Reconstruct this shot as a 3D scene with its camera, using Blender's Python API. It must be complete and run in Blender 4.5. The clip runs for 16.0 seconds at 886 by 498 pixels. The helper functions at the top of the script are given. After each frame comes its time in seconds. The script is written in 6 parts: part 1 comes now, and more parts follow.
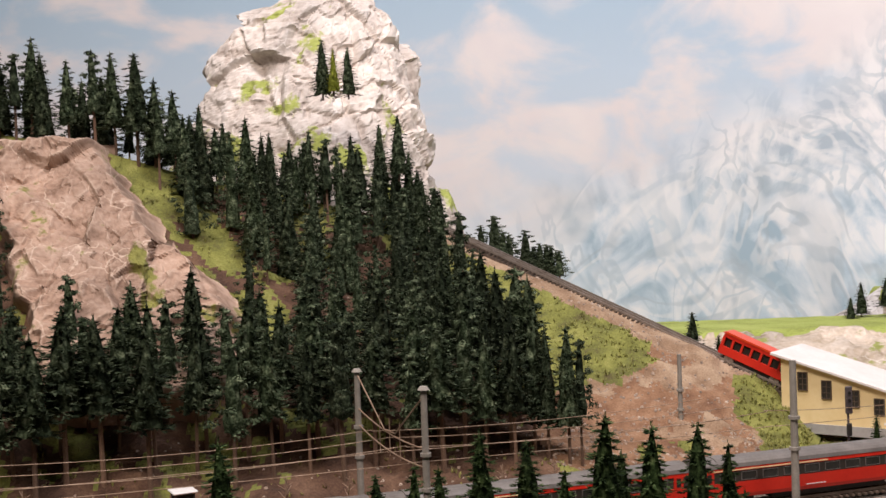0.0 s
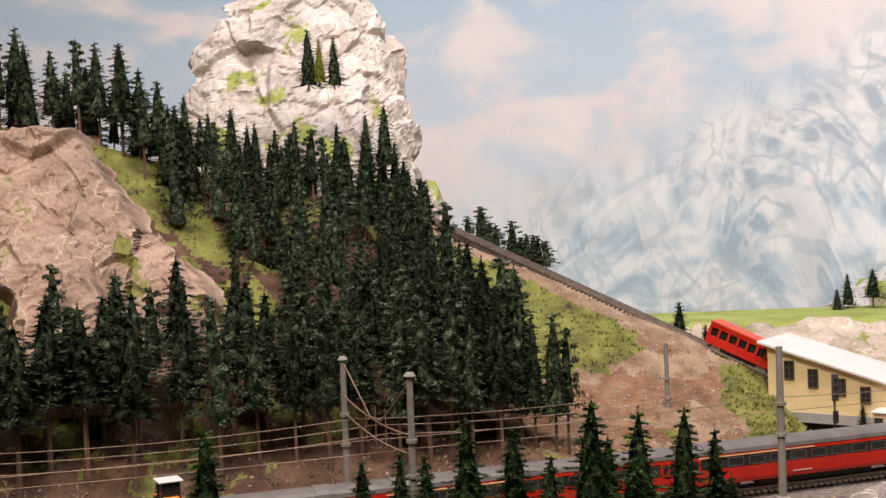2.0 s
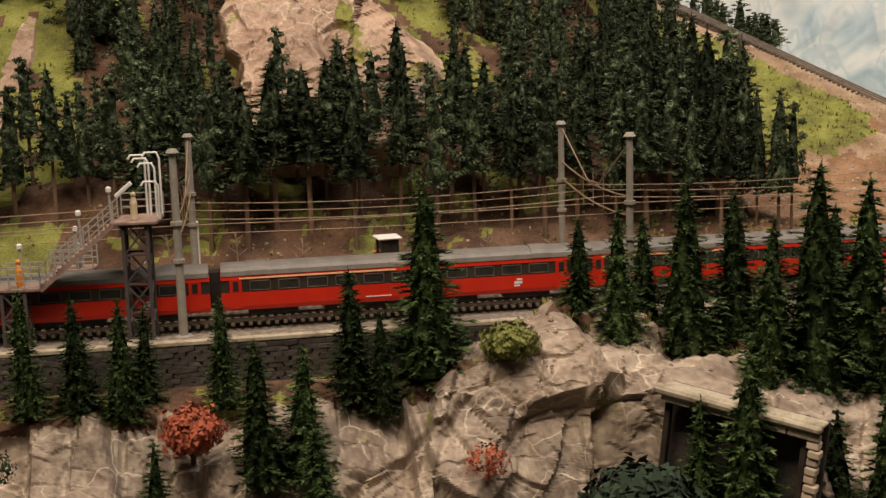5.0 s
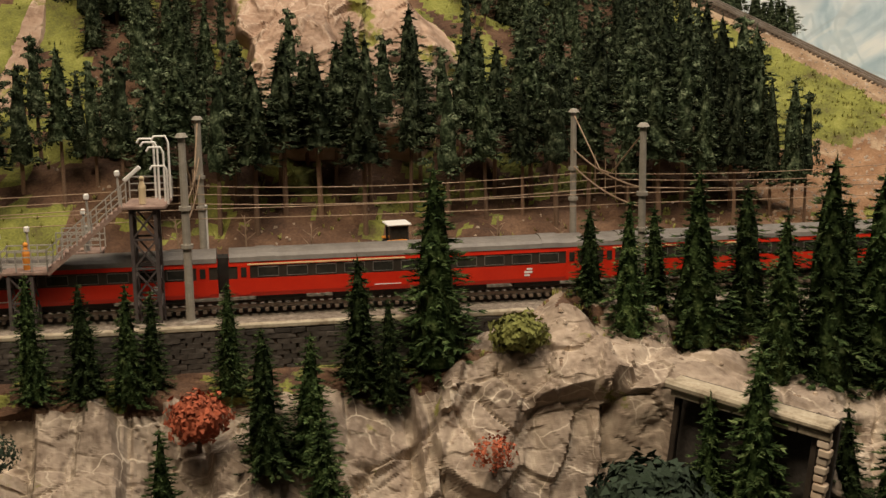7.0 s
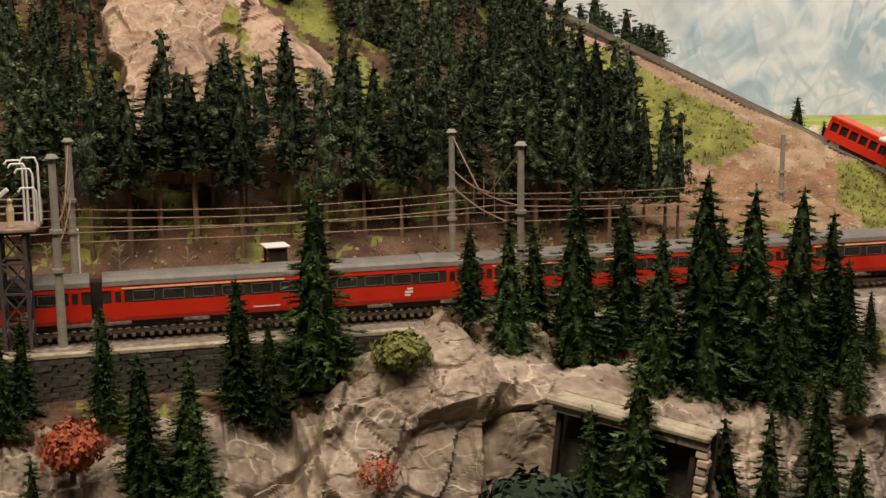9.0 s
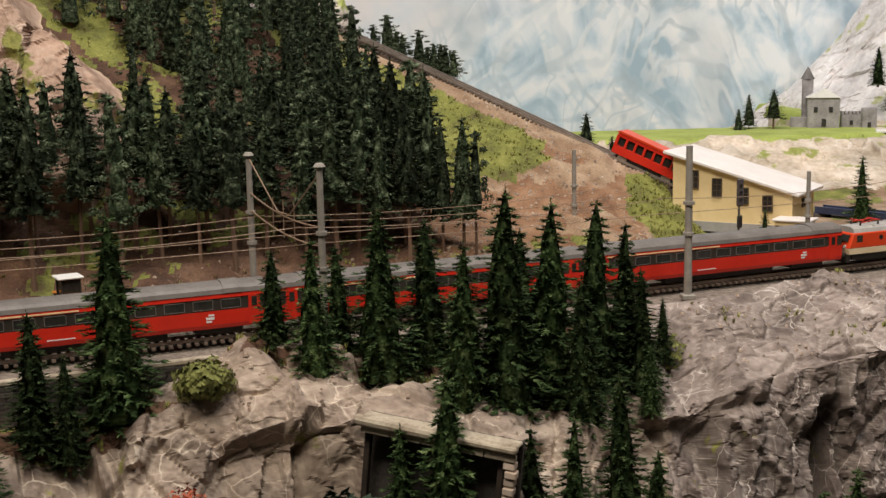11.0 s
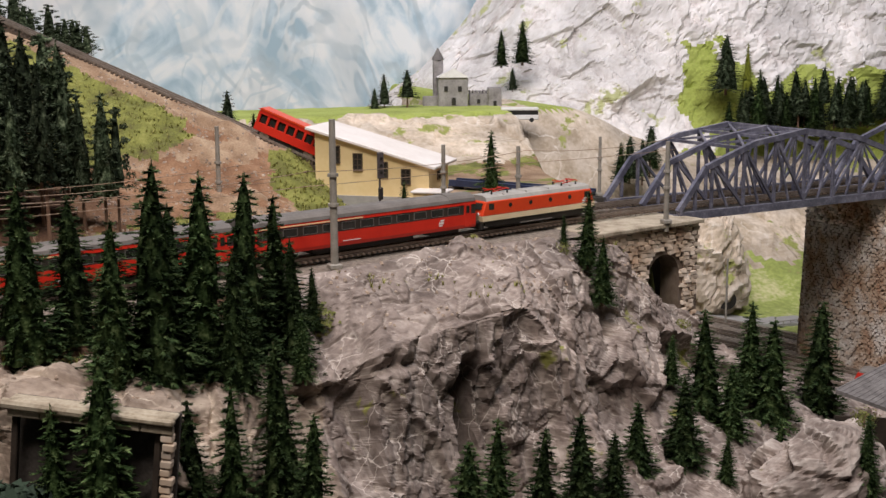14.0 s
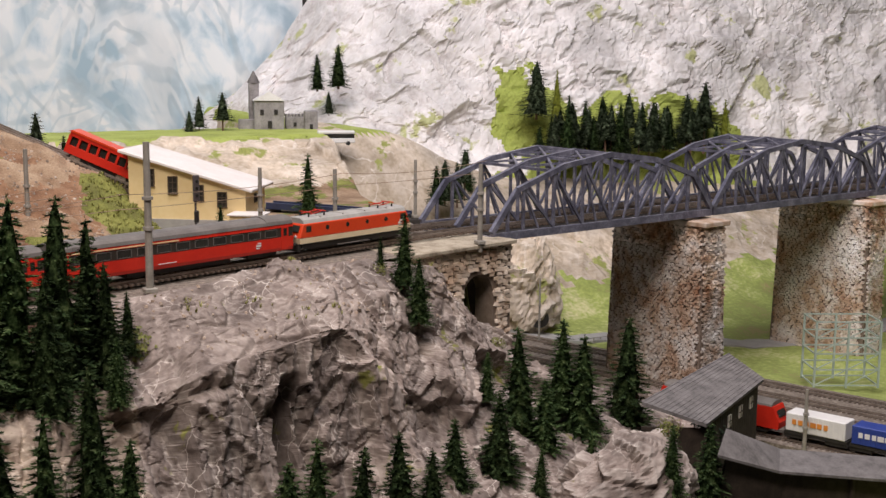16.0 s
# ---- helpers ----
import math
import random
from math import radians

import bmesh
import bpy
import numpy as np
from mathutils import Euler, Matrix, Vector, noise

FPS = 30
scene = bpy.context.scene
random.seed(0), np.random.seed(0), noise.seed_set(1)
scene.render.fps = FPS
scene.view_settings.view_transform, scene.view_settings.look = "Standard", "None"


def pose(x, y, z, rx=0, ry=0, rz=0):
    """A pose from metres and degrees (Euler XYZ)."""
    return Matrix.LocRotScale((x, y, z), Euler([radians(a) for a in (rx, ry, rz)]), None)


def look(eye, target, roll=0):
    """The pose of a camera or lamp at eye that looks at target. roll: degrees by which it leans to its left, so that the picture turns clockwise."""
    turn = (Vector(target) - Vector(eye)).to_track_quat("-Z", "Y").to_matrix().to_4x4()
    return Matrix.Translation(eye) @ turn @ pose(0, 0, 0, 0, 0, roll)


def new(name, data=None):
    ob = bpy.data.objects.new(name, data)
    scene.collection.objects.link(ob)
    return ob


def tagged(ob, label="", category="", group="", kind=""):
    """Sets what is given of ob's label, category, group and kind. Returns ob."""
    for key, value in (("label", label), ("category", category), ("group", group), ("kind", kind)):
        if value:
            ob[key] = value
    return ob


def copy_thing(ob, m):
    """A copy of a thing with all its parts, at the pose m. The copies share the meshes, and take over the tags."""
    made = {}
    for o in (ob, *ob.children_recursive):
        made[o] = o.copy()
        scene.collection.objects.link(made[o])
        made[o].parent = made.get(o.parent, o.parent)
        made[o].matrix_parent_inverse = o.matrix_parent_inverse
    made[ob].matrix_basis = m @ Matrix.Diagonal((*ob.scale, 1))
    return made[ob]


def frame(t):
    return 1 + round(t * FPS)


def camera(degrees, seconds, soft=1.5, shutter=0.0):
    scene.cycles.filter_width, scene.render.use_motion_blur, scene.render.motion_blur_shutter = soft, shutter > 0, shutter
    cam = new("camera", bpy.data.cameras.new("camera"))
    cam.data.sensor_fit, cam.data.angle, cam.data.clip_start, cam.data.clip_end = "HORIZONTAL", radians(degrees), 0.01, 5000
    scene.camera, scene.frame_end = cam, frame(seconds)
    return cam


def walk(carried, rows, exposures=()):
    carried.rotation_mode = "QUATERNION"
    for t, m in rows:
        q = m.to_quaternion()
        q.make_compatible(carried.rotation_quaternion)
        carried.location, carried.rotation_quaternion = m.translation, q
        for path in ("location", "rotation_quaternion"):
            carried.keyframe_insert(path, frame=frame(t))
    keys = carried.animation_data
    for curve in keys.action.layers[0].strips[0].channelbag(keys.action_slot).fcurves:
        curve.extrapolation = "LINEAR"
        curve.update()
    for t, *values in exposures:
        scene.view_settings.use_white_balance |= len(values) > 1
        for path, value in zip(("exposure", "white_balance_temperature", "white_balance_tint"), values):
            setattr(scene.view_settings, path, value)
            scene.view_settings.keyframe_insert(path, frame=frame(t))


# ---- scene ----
cam = camera(38.6, 16.0)
PATH = [
    (0, (0.0058, -0.0049, 0.2939), (0.0073, 1.9943, 0.2348), -2.01),
    (0.5, (0.0068, -0.0044, 0.2941), (0.0140, 1.9948, 0.2380), -2.08),
    (1, (0.0073, -0.0040, 0.2939), (0.0245, 1.9953, 0.2419), -2.07),
    (1.5, (0.0086, -0.0028, 0.2918), (0.0344, 1.9964, 0.2426), -2.11),
    (2, (0.0073, -0.0013, 0.2838), (0.0278, 1.9976, 0.2200), -2.12),
    (2.5, (0.0053, -0.0015, 0.2729), (-0.0223, 1.9939, 0.1408), -2.20),
    (3, (0.0036, 0.0008, 0.2639), (-0.0845, 1.9895, 0.0709), -2.39),
    (3.5, (-0.0008, 0.0029, 0.2541), (-0.1289, 1.9847, 0.0175), -2.46),
    (4, (-0.0004, 0.0053, 0.2475), (-0.1864, 1.9775, -0.0277), -2.21),
    (4.5, (-0.0002, 0.0063, 0.2429), (-0.2667, 1.9629, -0.0747), -2.03),
    (4.7, (0.0003, 0.0057, 0.2429), (-0.3027, 1.9537, -0.0941), -1.97),
    (6.8, (-0.0030, 0.0155, 0.2503), (-0.3455, 1.9465, -0.1418), -0.85),
    (7, (-0.0026, 0.0157, 0.2507), (-0.3335, 1.9488, -0.1412), -0.78),
    (7.5, (-0.0035, 0.0167, 0.2488), (-0.2931, 1.9583, -0.1339), -0.57),
    (8, (-0.0028, 0.0178, 0.2476), (-0.2409, 1.9690, -0.1214), -0.39),
    (8.2, (-0.0033, 0.0174, 0.2467), (-0.2230, 1.9718, -0.1172), -0.37),
    (10.5, (-0.0058, 0.0211, 0.2431), (0.0725, 1.9914, -0.0912), -1.08),
    (11, (-0.0055, 0.0196, 0.2436), (0.1686, 1.9856, -0.0797), -1.12),
    (11.5, (-0.0078, 0.0191, 0.2408), (0.2469, 1.9766, -0.0802), -1.04),
    (12, (-0.0104, 0.0176, 0.2394), (0.3143, 1.9639, -0.0871), -0.83),
    (12.5, (-0.0146, 0.0158, 0.2378), (0.4386, 1.9350, -0.0958), -0.41),
    (13, (-0.0124, 0.0123, 0.2381), (0.5236, 1.9083, -0.1055), -0.35),
    (13.5, (-0.0141, 0.0086, 0.2364), (0.6151, 1.8745, -0.1139), -0.34),
    (14, (-0.0164, 0.0050, 0.2349), (0.7040, 1.8369, -0.1190), -0.30),
    (14.5, (-0.0176, 0.0017, 0.2345), (0.7748, 1.8052, -0.1108), -0.20),
    (15, (-0.0188, -0.0013, 0.2347), (0.8411, 1.7729, -0.1008), 0.01),
    (15.5, (-0.0201, -0.0059, 0.2354), (0.9074, 1.7358, -0.0904), 0.33),
    (16, (-0.0222, -0.0098, 0.2358), (0.9591, 1.7038, -0.0814), 0.47),
]
EXPOSURES = [(0.0, 0.38, 6100, 18), (2.0, 0.37, 6250, 18), (4.0, 0.31, 6850, 15), (7.0, 0.26, 7350, 9), (8.0, 0.27, 7250, 10), (10.5, 0.27, 6400, 10), (13.0, 0.24, 5900, 12), (16.0, 0.30, 6000, 16)]
walk(cam, [(t, look(eye, target, roll)) for t, eye, target, roll in PATH], EXPOSURES)

# ---- world and lights: an exhibition hall lit from lamps under its ceiling ----
world = bpy.data.worlds.new("hall")
scene.world = world
world.use_nodes = True
world.node_tree.nodes["Background"].inputs[0].default_value = (1.0, 0.92, 0.84, 1)
world.node_tree.nodes["Background"].inputs[1].default_value = 0.008


def area(name, at, aim, size_x, size_y, watts, color):
    d = bpy.data.lights.new(name, "AREA")
    d.shape, d.size, d.size_y, d.energy, d.color = "RECTANGLE", size_x, size_y, watts, color
    ob = new(name, d)
    ob.matrix_world = look(at, aim)
    return ob


area("hall_lamp", (-0.5, -0.1, 2.1), (0.0, 1.3, 0.0), 1.6, 0.5, 45, (1.0, 0.87, 0.71))
area("hall_lamp", (0.6, 0.8, 2.2), (1.5, 2.2, 0.15), 2.0, 0.5, 50, (1.0, 0.94, 0.88))


# ---- materials ----
def lin(r, g, b):
    return (r, g, b, 1.0)


def material(name, colors, scale=60.0, rough=0.85, bump=0.3, metal=0.0, detail=6.0, fine=6.0, spread=0.0, bump_size=0.001, island=False, placed=False):
    """colors: two to four base colours mixed by noise at two scales; spread: brightness change from object to object."""
    m = bpy.data.materials.new(name)
    m.use_nodes = True
    nt = m.node_tree
    n, l = nt.nodes, nt.links
    b = n["Principled BSDF"]
    tc = n.new("ShaderNodeTexCoord")
    geo = n.new("ShaderNodeNewGeometry")
    no = n.new("ShaderNodeTexNoise")
    no.inputs["Scale"].default_value, no.inputs["Detail"].default_value = scale, detail
    l.new(geo.outputs["Position"] if spread == 0 or placed else tc.outputs["Object"], no.inputs["Vector"])
    n2 = n.new("ShaderNodeTexNoise")
    n2.inputs["Scale"].default_value, n2.inputs["Detail"].default_value = scale * fine, 4.0
    l.new(geo.outputs["Position"] if spread == 0 or placed else tc.outputs["Object"], n2.inputs["Vector"])
    mixn = n.new("ShaderNodeMath")
    mixn.operation = "MULTIPLY_ADD"
    mixn.inputs[1].default_value = 0.35
    l.new(n2.outputs["Fac"], mixn.inputs[0])
    sc = n.new("ShaderNodeMath")
    sc.operation = "MULTIPLY"
    sc.inputs[1].default_value = 0.65
    l.new(no.outputs["Fac"], sc.inputs[0])
    l.new(sc.outputs[0], mixn.inputs[2])
    ramp = n.new("ShaderNodeValToRGB")
    cr = ramp.color_ramp
    k = len(colors)
    for i, c in enumerate(colors):
        p = 0.34 + 0.32 * i / max(1, k - 1)
        e = cr.elements[i] if i < 2 else cr.elements.new(p)
        e.position, e.color = p, lin(*c)
    l.new(mixn.outputs[0], ramp.inputs[0])
    out = ramp.outputs[0]
    if spread or island:
        info = n.new("ShaderNodeObjectInfo")
        rnd = info.outputs["Random"]
        if island:
            rnd = geo.outputs["Random Per Island"]
        mr = n.new("ShaderNodeMapRange")
        w = spread or 0.3
        mr.inputs[3].default_value, mr.inputs[4].default_value = 1 - w, 1 + w
        l.new(rnd, mr.inputs[0])
        hs = n.new("ShaderNodeHueSaturation")
        l.new(mr.outputs[0], hs.inputs["Value"])
        l.new(out, hs.inputs["Color"])
        out = hs.outputs[0]
    l.new(out, b.inputs["Base Color"])
    b.inputs["Roughness"].default_value, b.inputs["Metallic"].default_value = rough, metal
    if bump:
        bp = n.new("ShaderNodeBump")
        bp.inputs["Strength"].default_value, bp.inputs["Distance"].default_value = bump, bump_size
        l.new(mixn.outputs[0], bp.inputs["Height"])
        l.new(bp.outputs[0], b.inputs["Normal"])
    return m


def rock_material(name, colors, edge, scale=26, seam=(.5, .60), seams=26, moss=None):
    """Painted plaster: washes of colour at two scales, convex edges drybrushed with paler highlights."""
    m = material(name, colors, scale, .9, .6, fine=5, bump_size=.003)
    nt = m.node_tree
    n, l = nt.nodes, nt.links
    b = n["Principled BSDF"]
    src = b.inputs["Base Color"].links[0].from_socket
    geo = n.new("ShaderNodeNewGeometry")
    big = n.new("ShaderNodeTexNoise")
    big.inputs["Scale"].default_value, big.inputs["Detail"].default_value = 7, 3
    l.new(geo.outputs["Position"], big.inputs["Vector"])
    tone = n.new("ShaderNodeMapRange")
    tone.inputs[1].default_value, tone.inputs[2].default_value, tone.inputs[3].default_value, tone.inputs[4].default_value = .3, .7, .70, 1.3
    l.new(big.outputs["Fac"], tone.inputs[0])
    hs = n.new("ShaderNodeHueSaturation")
    l.new(tone.outputs[0], hs.inputs["Value"])
    l.new(src, hs.inputs["Color"])
    # paler tone on convex edges: highlights painted into the colour
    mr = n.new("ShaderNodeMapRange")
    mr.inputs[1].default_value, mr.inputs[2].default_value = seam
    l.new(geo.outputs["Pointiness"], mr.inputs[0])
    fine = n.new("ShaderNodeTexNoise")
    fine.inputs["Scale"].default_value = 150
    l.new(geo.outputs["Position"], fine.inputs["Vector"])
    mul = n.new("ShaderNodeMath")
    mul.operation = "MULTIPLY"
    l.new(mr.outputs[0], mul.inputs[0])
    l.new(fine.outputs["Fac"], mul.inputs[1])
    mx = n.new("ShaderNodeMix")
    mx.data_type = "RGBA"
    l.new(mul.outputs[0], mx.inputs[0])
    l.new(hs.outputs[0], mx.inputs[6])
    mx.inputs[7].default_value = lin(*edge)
    # pale seams where the plaster slabs meet
    warp = n.new("ShaderNodeTexNoise")
    warp.inputs["Scale"].default_value, warp.inputs["Detail"].default_value = 18, 4
    l.new(geo.outputs["Position"], warp.inputs["Vector"])
    add = n.new("ShaderNodeMix")
    add.data_type, add.blend_type = "RGBA", "ADD"
    add.inputs[0].default_value = .06
    l.new(geo.outputs["Position"], add.inputs[6])
    l.new(warp.outputs["Color"], add.inputs[7])
    vor = n.new("ShaderNodeTexVoronoi")
    vor.feature = "DISTANCE_TO_EDGE"
    vor.inputs["Scale"].default_value = seams
    l.new(add.outputs[2], vor.inputs["Vector"])
    thin = n.new("ShaderNodeMapRange")
    thin.inputs[1].default_value, thin.inputs[2].default_value, thin.inputs[3].default_value, thin.inputs[4].default_value = .0, .026, .70, .0
    l.new(vor.outputs["Distance"], thin.inputs[0])
    gate = n.new("ShaderNodeMapRange")
    gate.inputs[1].default_value, gate.inputs[2].default_value = .46, .60
    l.new(warp.outputs["Fac"], gate.inputs[0])
    ml = n.new("ShaderNodeMath")
    ml.operation = "MULTIPLY"
    l.new(thin.outputs[0], ml.inputs[0])
    l.new(gate.outputs[0], ml.inputs[1])
    my = n.new("ShaderNodeMix")
    my.data_type = "RGBA"
    l.new(ml.outputs[0], my.inputs[0])
    l.new(mx.outputs[2], my.inputs[6])
    my.inputs[7].default_value = lin(*edge)
    out = my.outputs[2]
    if moss:
        # patches of flocked grass on the ledges: (scale, level, colours)
        patch = n.new("ShaderNodeTexNoise")
        patch.inputs["Scale"].default_value, patch.inputs["Detail"].default_value, patch.inputs["Roughness"].default_value = moss[0], 9, .62
        l.new(geo.outputs["Position"], patch.inputs["Vector"])
        cut = n.new("ShaderNodeMapRange")
        cut.inputs[1].default_value, cut.inputs[2].default_value = moss[1], moss[1] + .035
        l.new(patch.outputs["Fac"], cut.inputs[0])
        green = n.new("ShaderNodeMix")
        green.data_type = "RGBA"
        l.new(fine.outputs["Fac"], green.inputs[0])
        green.inputs[6].default_value, green.inputs[7].default_value = lin(*moss[2]), lin(*moss[3])
        mz = n.new("ShaderNodeMix")
        mz.data_type = "RGBA"
        l.new(cut.outputs[0], mz.inputs[0])
        l.new(out, mz.inputs[6])
        l.new(green.outputs[2], mz.inputs[7])
        out = mz.outputs[2]
    l.new(out, b.inputs["Base Color"])
    return m


M = {}
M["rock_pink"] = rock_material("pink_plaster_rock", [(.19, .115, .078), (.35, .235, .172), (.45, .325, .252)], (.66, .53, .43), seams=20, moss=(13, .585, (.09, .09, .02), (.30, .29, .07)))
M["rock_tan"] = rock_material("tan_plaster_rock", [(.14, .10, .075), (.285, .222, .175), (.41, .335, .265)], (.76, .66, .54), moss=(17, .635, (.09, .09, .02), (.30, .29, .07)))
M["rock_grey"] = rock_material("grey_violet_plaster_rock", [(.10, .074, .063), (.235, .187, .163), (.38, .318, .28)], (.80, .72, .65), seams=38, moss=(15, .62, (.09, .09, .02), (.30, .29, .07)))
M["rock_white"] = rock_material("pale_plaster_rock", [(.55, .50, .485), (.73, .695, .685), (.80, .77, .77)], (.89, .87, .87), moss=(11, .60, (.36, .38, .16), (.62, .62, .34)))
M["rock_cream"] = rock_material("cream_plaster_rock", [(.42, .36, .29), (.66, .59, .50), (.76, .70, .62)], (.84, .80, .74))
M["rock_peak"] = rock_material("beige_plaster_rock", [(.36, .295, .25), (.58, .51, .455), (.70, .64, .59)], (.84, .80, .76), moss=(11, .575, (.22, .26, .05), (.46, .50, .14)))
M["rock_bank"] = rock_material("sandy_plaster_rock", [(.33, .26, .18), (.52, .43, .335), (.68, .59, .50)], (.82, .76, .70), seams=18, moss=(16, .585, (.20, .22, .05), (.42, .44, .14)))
M["band"] = material("dark_brown_band", [(.030, .025, .021), (.055, .046, .038)], 60, .3, .02)
M["grass"] = material("flocked_grass", [(.08, .062, .025), (.13, .135, .03), (.20, .205, .045), (.28, .275, .08)], 30, .95, .8, fine=14, bump_size=.002)
M["grass_far"] = material("pale_flocked_grass", [(.22, .25, .05), (.36, .42, .09), (.45, .5, .14)], 14, .95, .7, fine=14, bump_size=.002)
M["meadow"] = material("meadow_flock", [(.30, .24, .11), (.23, .27, .07), (.32, .37, .10), (.55, .52, .28)], 9, .95, .7, fine=14, bump_size=.002)
# forest floor browns darkened to take in the shade under the trees
M["forest"] = material("brown_forest_floor", [(.040, .019, .011), (.095, .049, .029), (.17, .098, .058)], 30, .95, .8, fine=14, bump_size=.002)
M["scree"] = material("red_brown_scree", [(.13, .062, .033), (.24, .13, .07), (.35, .215, .13)], 34, .95, .8, fine=16, bump_size=.002)
M["sand"] = material("sandy_ground", [(.17, .10, .056), (.28, .185, .115), (.41, .30, .20)], 30, .95, .5, fine=16, bump_size=.001)
M["ballast"] = material("track_ballast", [(.09, .07, .055), (.19, .155, .125), (.32, .27, .225)], 180, .95, .9, fine=5, bump_size=.002)
M["fir"] = material("fir_needles", [(.003, .006, .002), (.014, .023, .010), (.056, .075, .041), (.18, .21, .13)], 17, .9, 0, spread=.4, fine=4)
M["fir_near"] = material("green_fir_needles", [(.003, .008, .002), (.014, .028, .008), (.050, .082, .027), (.14, .18, .075)], 17, .9, 0, spread=.4, fine=4)
for key in ("fir", "fir_near"):
    M[key].node_tree.nodes["Principled BSDF"].inputs["Specular IOR Level"].default_value = .15
M["fir_lime"] = material("lime_fir_needles", [(.13, .15, .01), (.22, .24, .02)], 40, .9, 0, spread=.2)
M["trunk"] = material("bark", [(.11, .062, .04), (.21, .13, .085)], 200, .9, .3, spread=.3)
M["steel"] = material("weathered_rail_steel", [(.24, .19, .155), (.42, .36, .31)], 90, .42, .1, metal=.6)
M["sleeper"] = material("dark_brown_sleeper", [(.06, .042, .03), (.13, .095, .07)], 90, .8, .2, spread=.3)
M["mast"] = material("grey_concrete_mast", [(.22, .20, .17), (.34, .31, .27)], 90, .7, .1, spread=.1)
M["wire"] = material("pale_wire", [(.26, .17, .11), (.42, .30, .21)], 90, .5, 0, metal=.3)
M["yellow"] = material("cream_yellow_plaster", [(.78, .60, .30), (.85, .68, .38)], 30, .8, .1)
M["roof_white"] = material("off_white_roof", [(.70, .64, .60), (.80, .75, .72)], 30, .6, .1)
M["window_brown"] = material("brown_window_frame", [(.05, .035, .02), (.12, .08, .05)], 120, .6, .1)
M["red"] = material("signal_red_paint", [(.54, .020, .009), (.63, .030, .012)], 60, .35, .02)
M["orange_red"] = material("blood_orange_paint", [(.62, .048, .010), (.70, .065, .014)], 60, .35, .02)
M["cream"] = material("cream_paint", [(.66, .52, .33), (.75, .62, .42)], 60, .4, .02)
M["roof_grey"] = material("grey_carriage_roof", [(.12, .105, .095), (.19, .17, .155)], 60, .55, .05)
M["roof_pale"] = material("pale_grey_loco_roof", [(.30, .28, .26), (.42, .40, .37)], 60, .5, .05)
M["dark"] = material("black_underframe_and_shade", [(.012, .010, .009), (.03, .026, .022)], 90, .6, .05)
M["pane"] = material("dark_glass", [(.02, .02, .018), (.045, .042, .036)], 60, .12, 0)
M["blue_steel"] = material("blue_grey_painted_steel", [(.055, .054, .08), (.118, .116, .158), (.235, .23, .285)], 60, .42, .1)
M["stone"] = material("bridge_stone", [(.30, .15, .08), (.50, .36, .26), (.66, .58, .52), (.80, .76, .73)], 13, .9, .4, spread=.38, fine=4, placed=True)
M["tan_stone"] = material("tan_abutment_stone", [(.34, .20, .12), (.56, .43, .32), (.66, .55, .45), (.74, .66, .58)], 11, .9, .4, spread=.30, fine=4, placed=True)
M["mortar"] = material("dark_mortar", [(.13, .095, .07), (.22, .17, .135)], 90, .95, .3)
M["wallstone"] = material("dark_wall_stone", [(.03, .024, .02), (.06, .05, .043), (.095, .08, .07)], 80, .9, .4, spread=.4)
M["white"] = material("white_paint", [(.72, .70, .68), (.80, .78, .76)], 60, .5, .02)
M["navy"] = material("navy_painted_steel", [(.015, .02, .05), (.03, .04, .09)], 60, .5, .05)
M["slate"] = material("grey_shingle_roof", [(.095, .087, .085), (.165, .15, .147), (.22, .205, .20)], 60, .85, .4)
M["plank"] = material("black_brown_planks_and_shade", [(.018, .012, .008), (.05, .035, .025)], 80, .85, .3)
M["concrete"] = material("pale_concrete", [(.20, .16, .11), (.38, .32, .24), (.50, .44, .34)], 60, .85, .3)
M["tower"] = material("dark_lattice_paint", [(.05, .04, .04), (.10, .08, .08)], 90, .6, .05)
M["orange"] = material("orange_paint", [(.65, .22, .03), (.75, .30, .05)], 90, .6, 0)
M["tyre"] = material("black_rubber", [(.012, .012, .012), (.03, .03, .03)], 90, .8, .1)
M["bush_red"] = material("red_brown_foliage", [(.20, .03, .015), (.36, .075, .035), (.55, .20, .10)], 150, .9, 0, spread=.2, island=True)
M["bush_olive"] = material("olive_foliage", [(.07, .075, .016), (.16, .17, .042), (.30, .29, .085)], 150, .9, 0, spread=.2, island=True)
M["bush_orange"] = material("orange_foliage", [(.35, .12, .03), (.50, .22, .06)], 150, .9, 0, spread=.2, island=True)
M["bush_dark"] = material("dark_green_foliage", [(.006, .013, .008), (.018, .034, .018), (.04, .065, .036)], 150, .9, 0, spread=.2, island=True)
M["stair_wood"] = material("pinkish_brown_planks", [(.16, .10, .085), (.27, .18, .15), (.36, .26, .22)], 90, .8, .2)
M["road"] = material("grey_road", [(.30, .29, .28), (.40, .385, .37)], 40, .9, .2)
M["ruin"] = material("grey_ruin_stone", [(.17, .155, .155), (.27, .25, .25), (.36, .335, .335)], 50, .9, .5)


# ---- mesh helpers ----
def finish(name, bm, mat, parent=None, label="", smooth=False):
    me = bpy.data.meshes.new(name)
    bm.normal_update()
    bm.to_mesh(me)
    bm.free()
    me.materials.append(mat)
    if smooth:
        for p in me.polygons:
            p.use_smooth = True
    ob = new(name, me)
    if parent is not None:
        ob.parent = parent
    if label:
        ob["label"] = label
    return ob


part = finish


def empty(name, m=None):
    ob = new(name)
    ob.empty_display_size = 0.02
    if m is not None:
        ob.matrix_world = m
    return ob


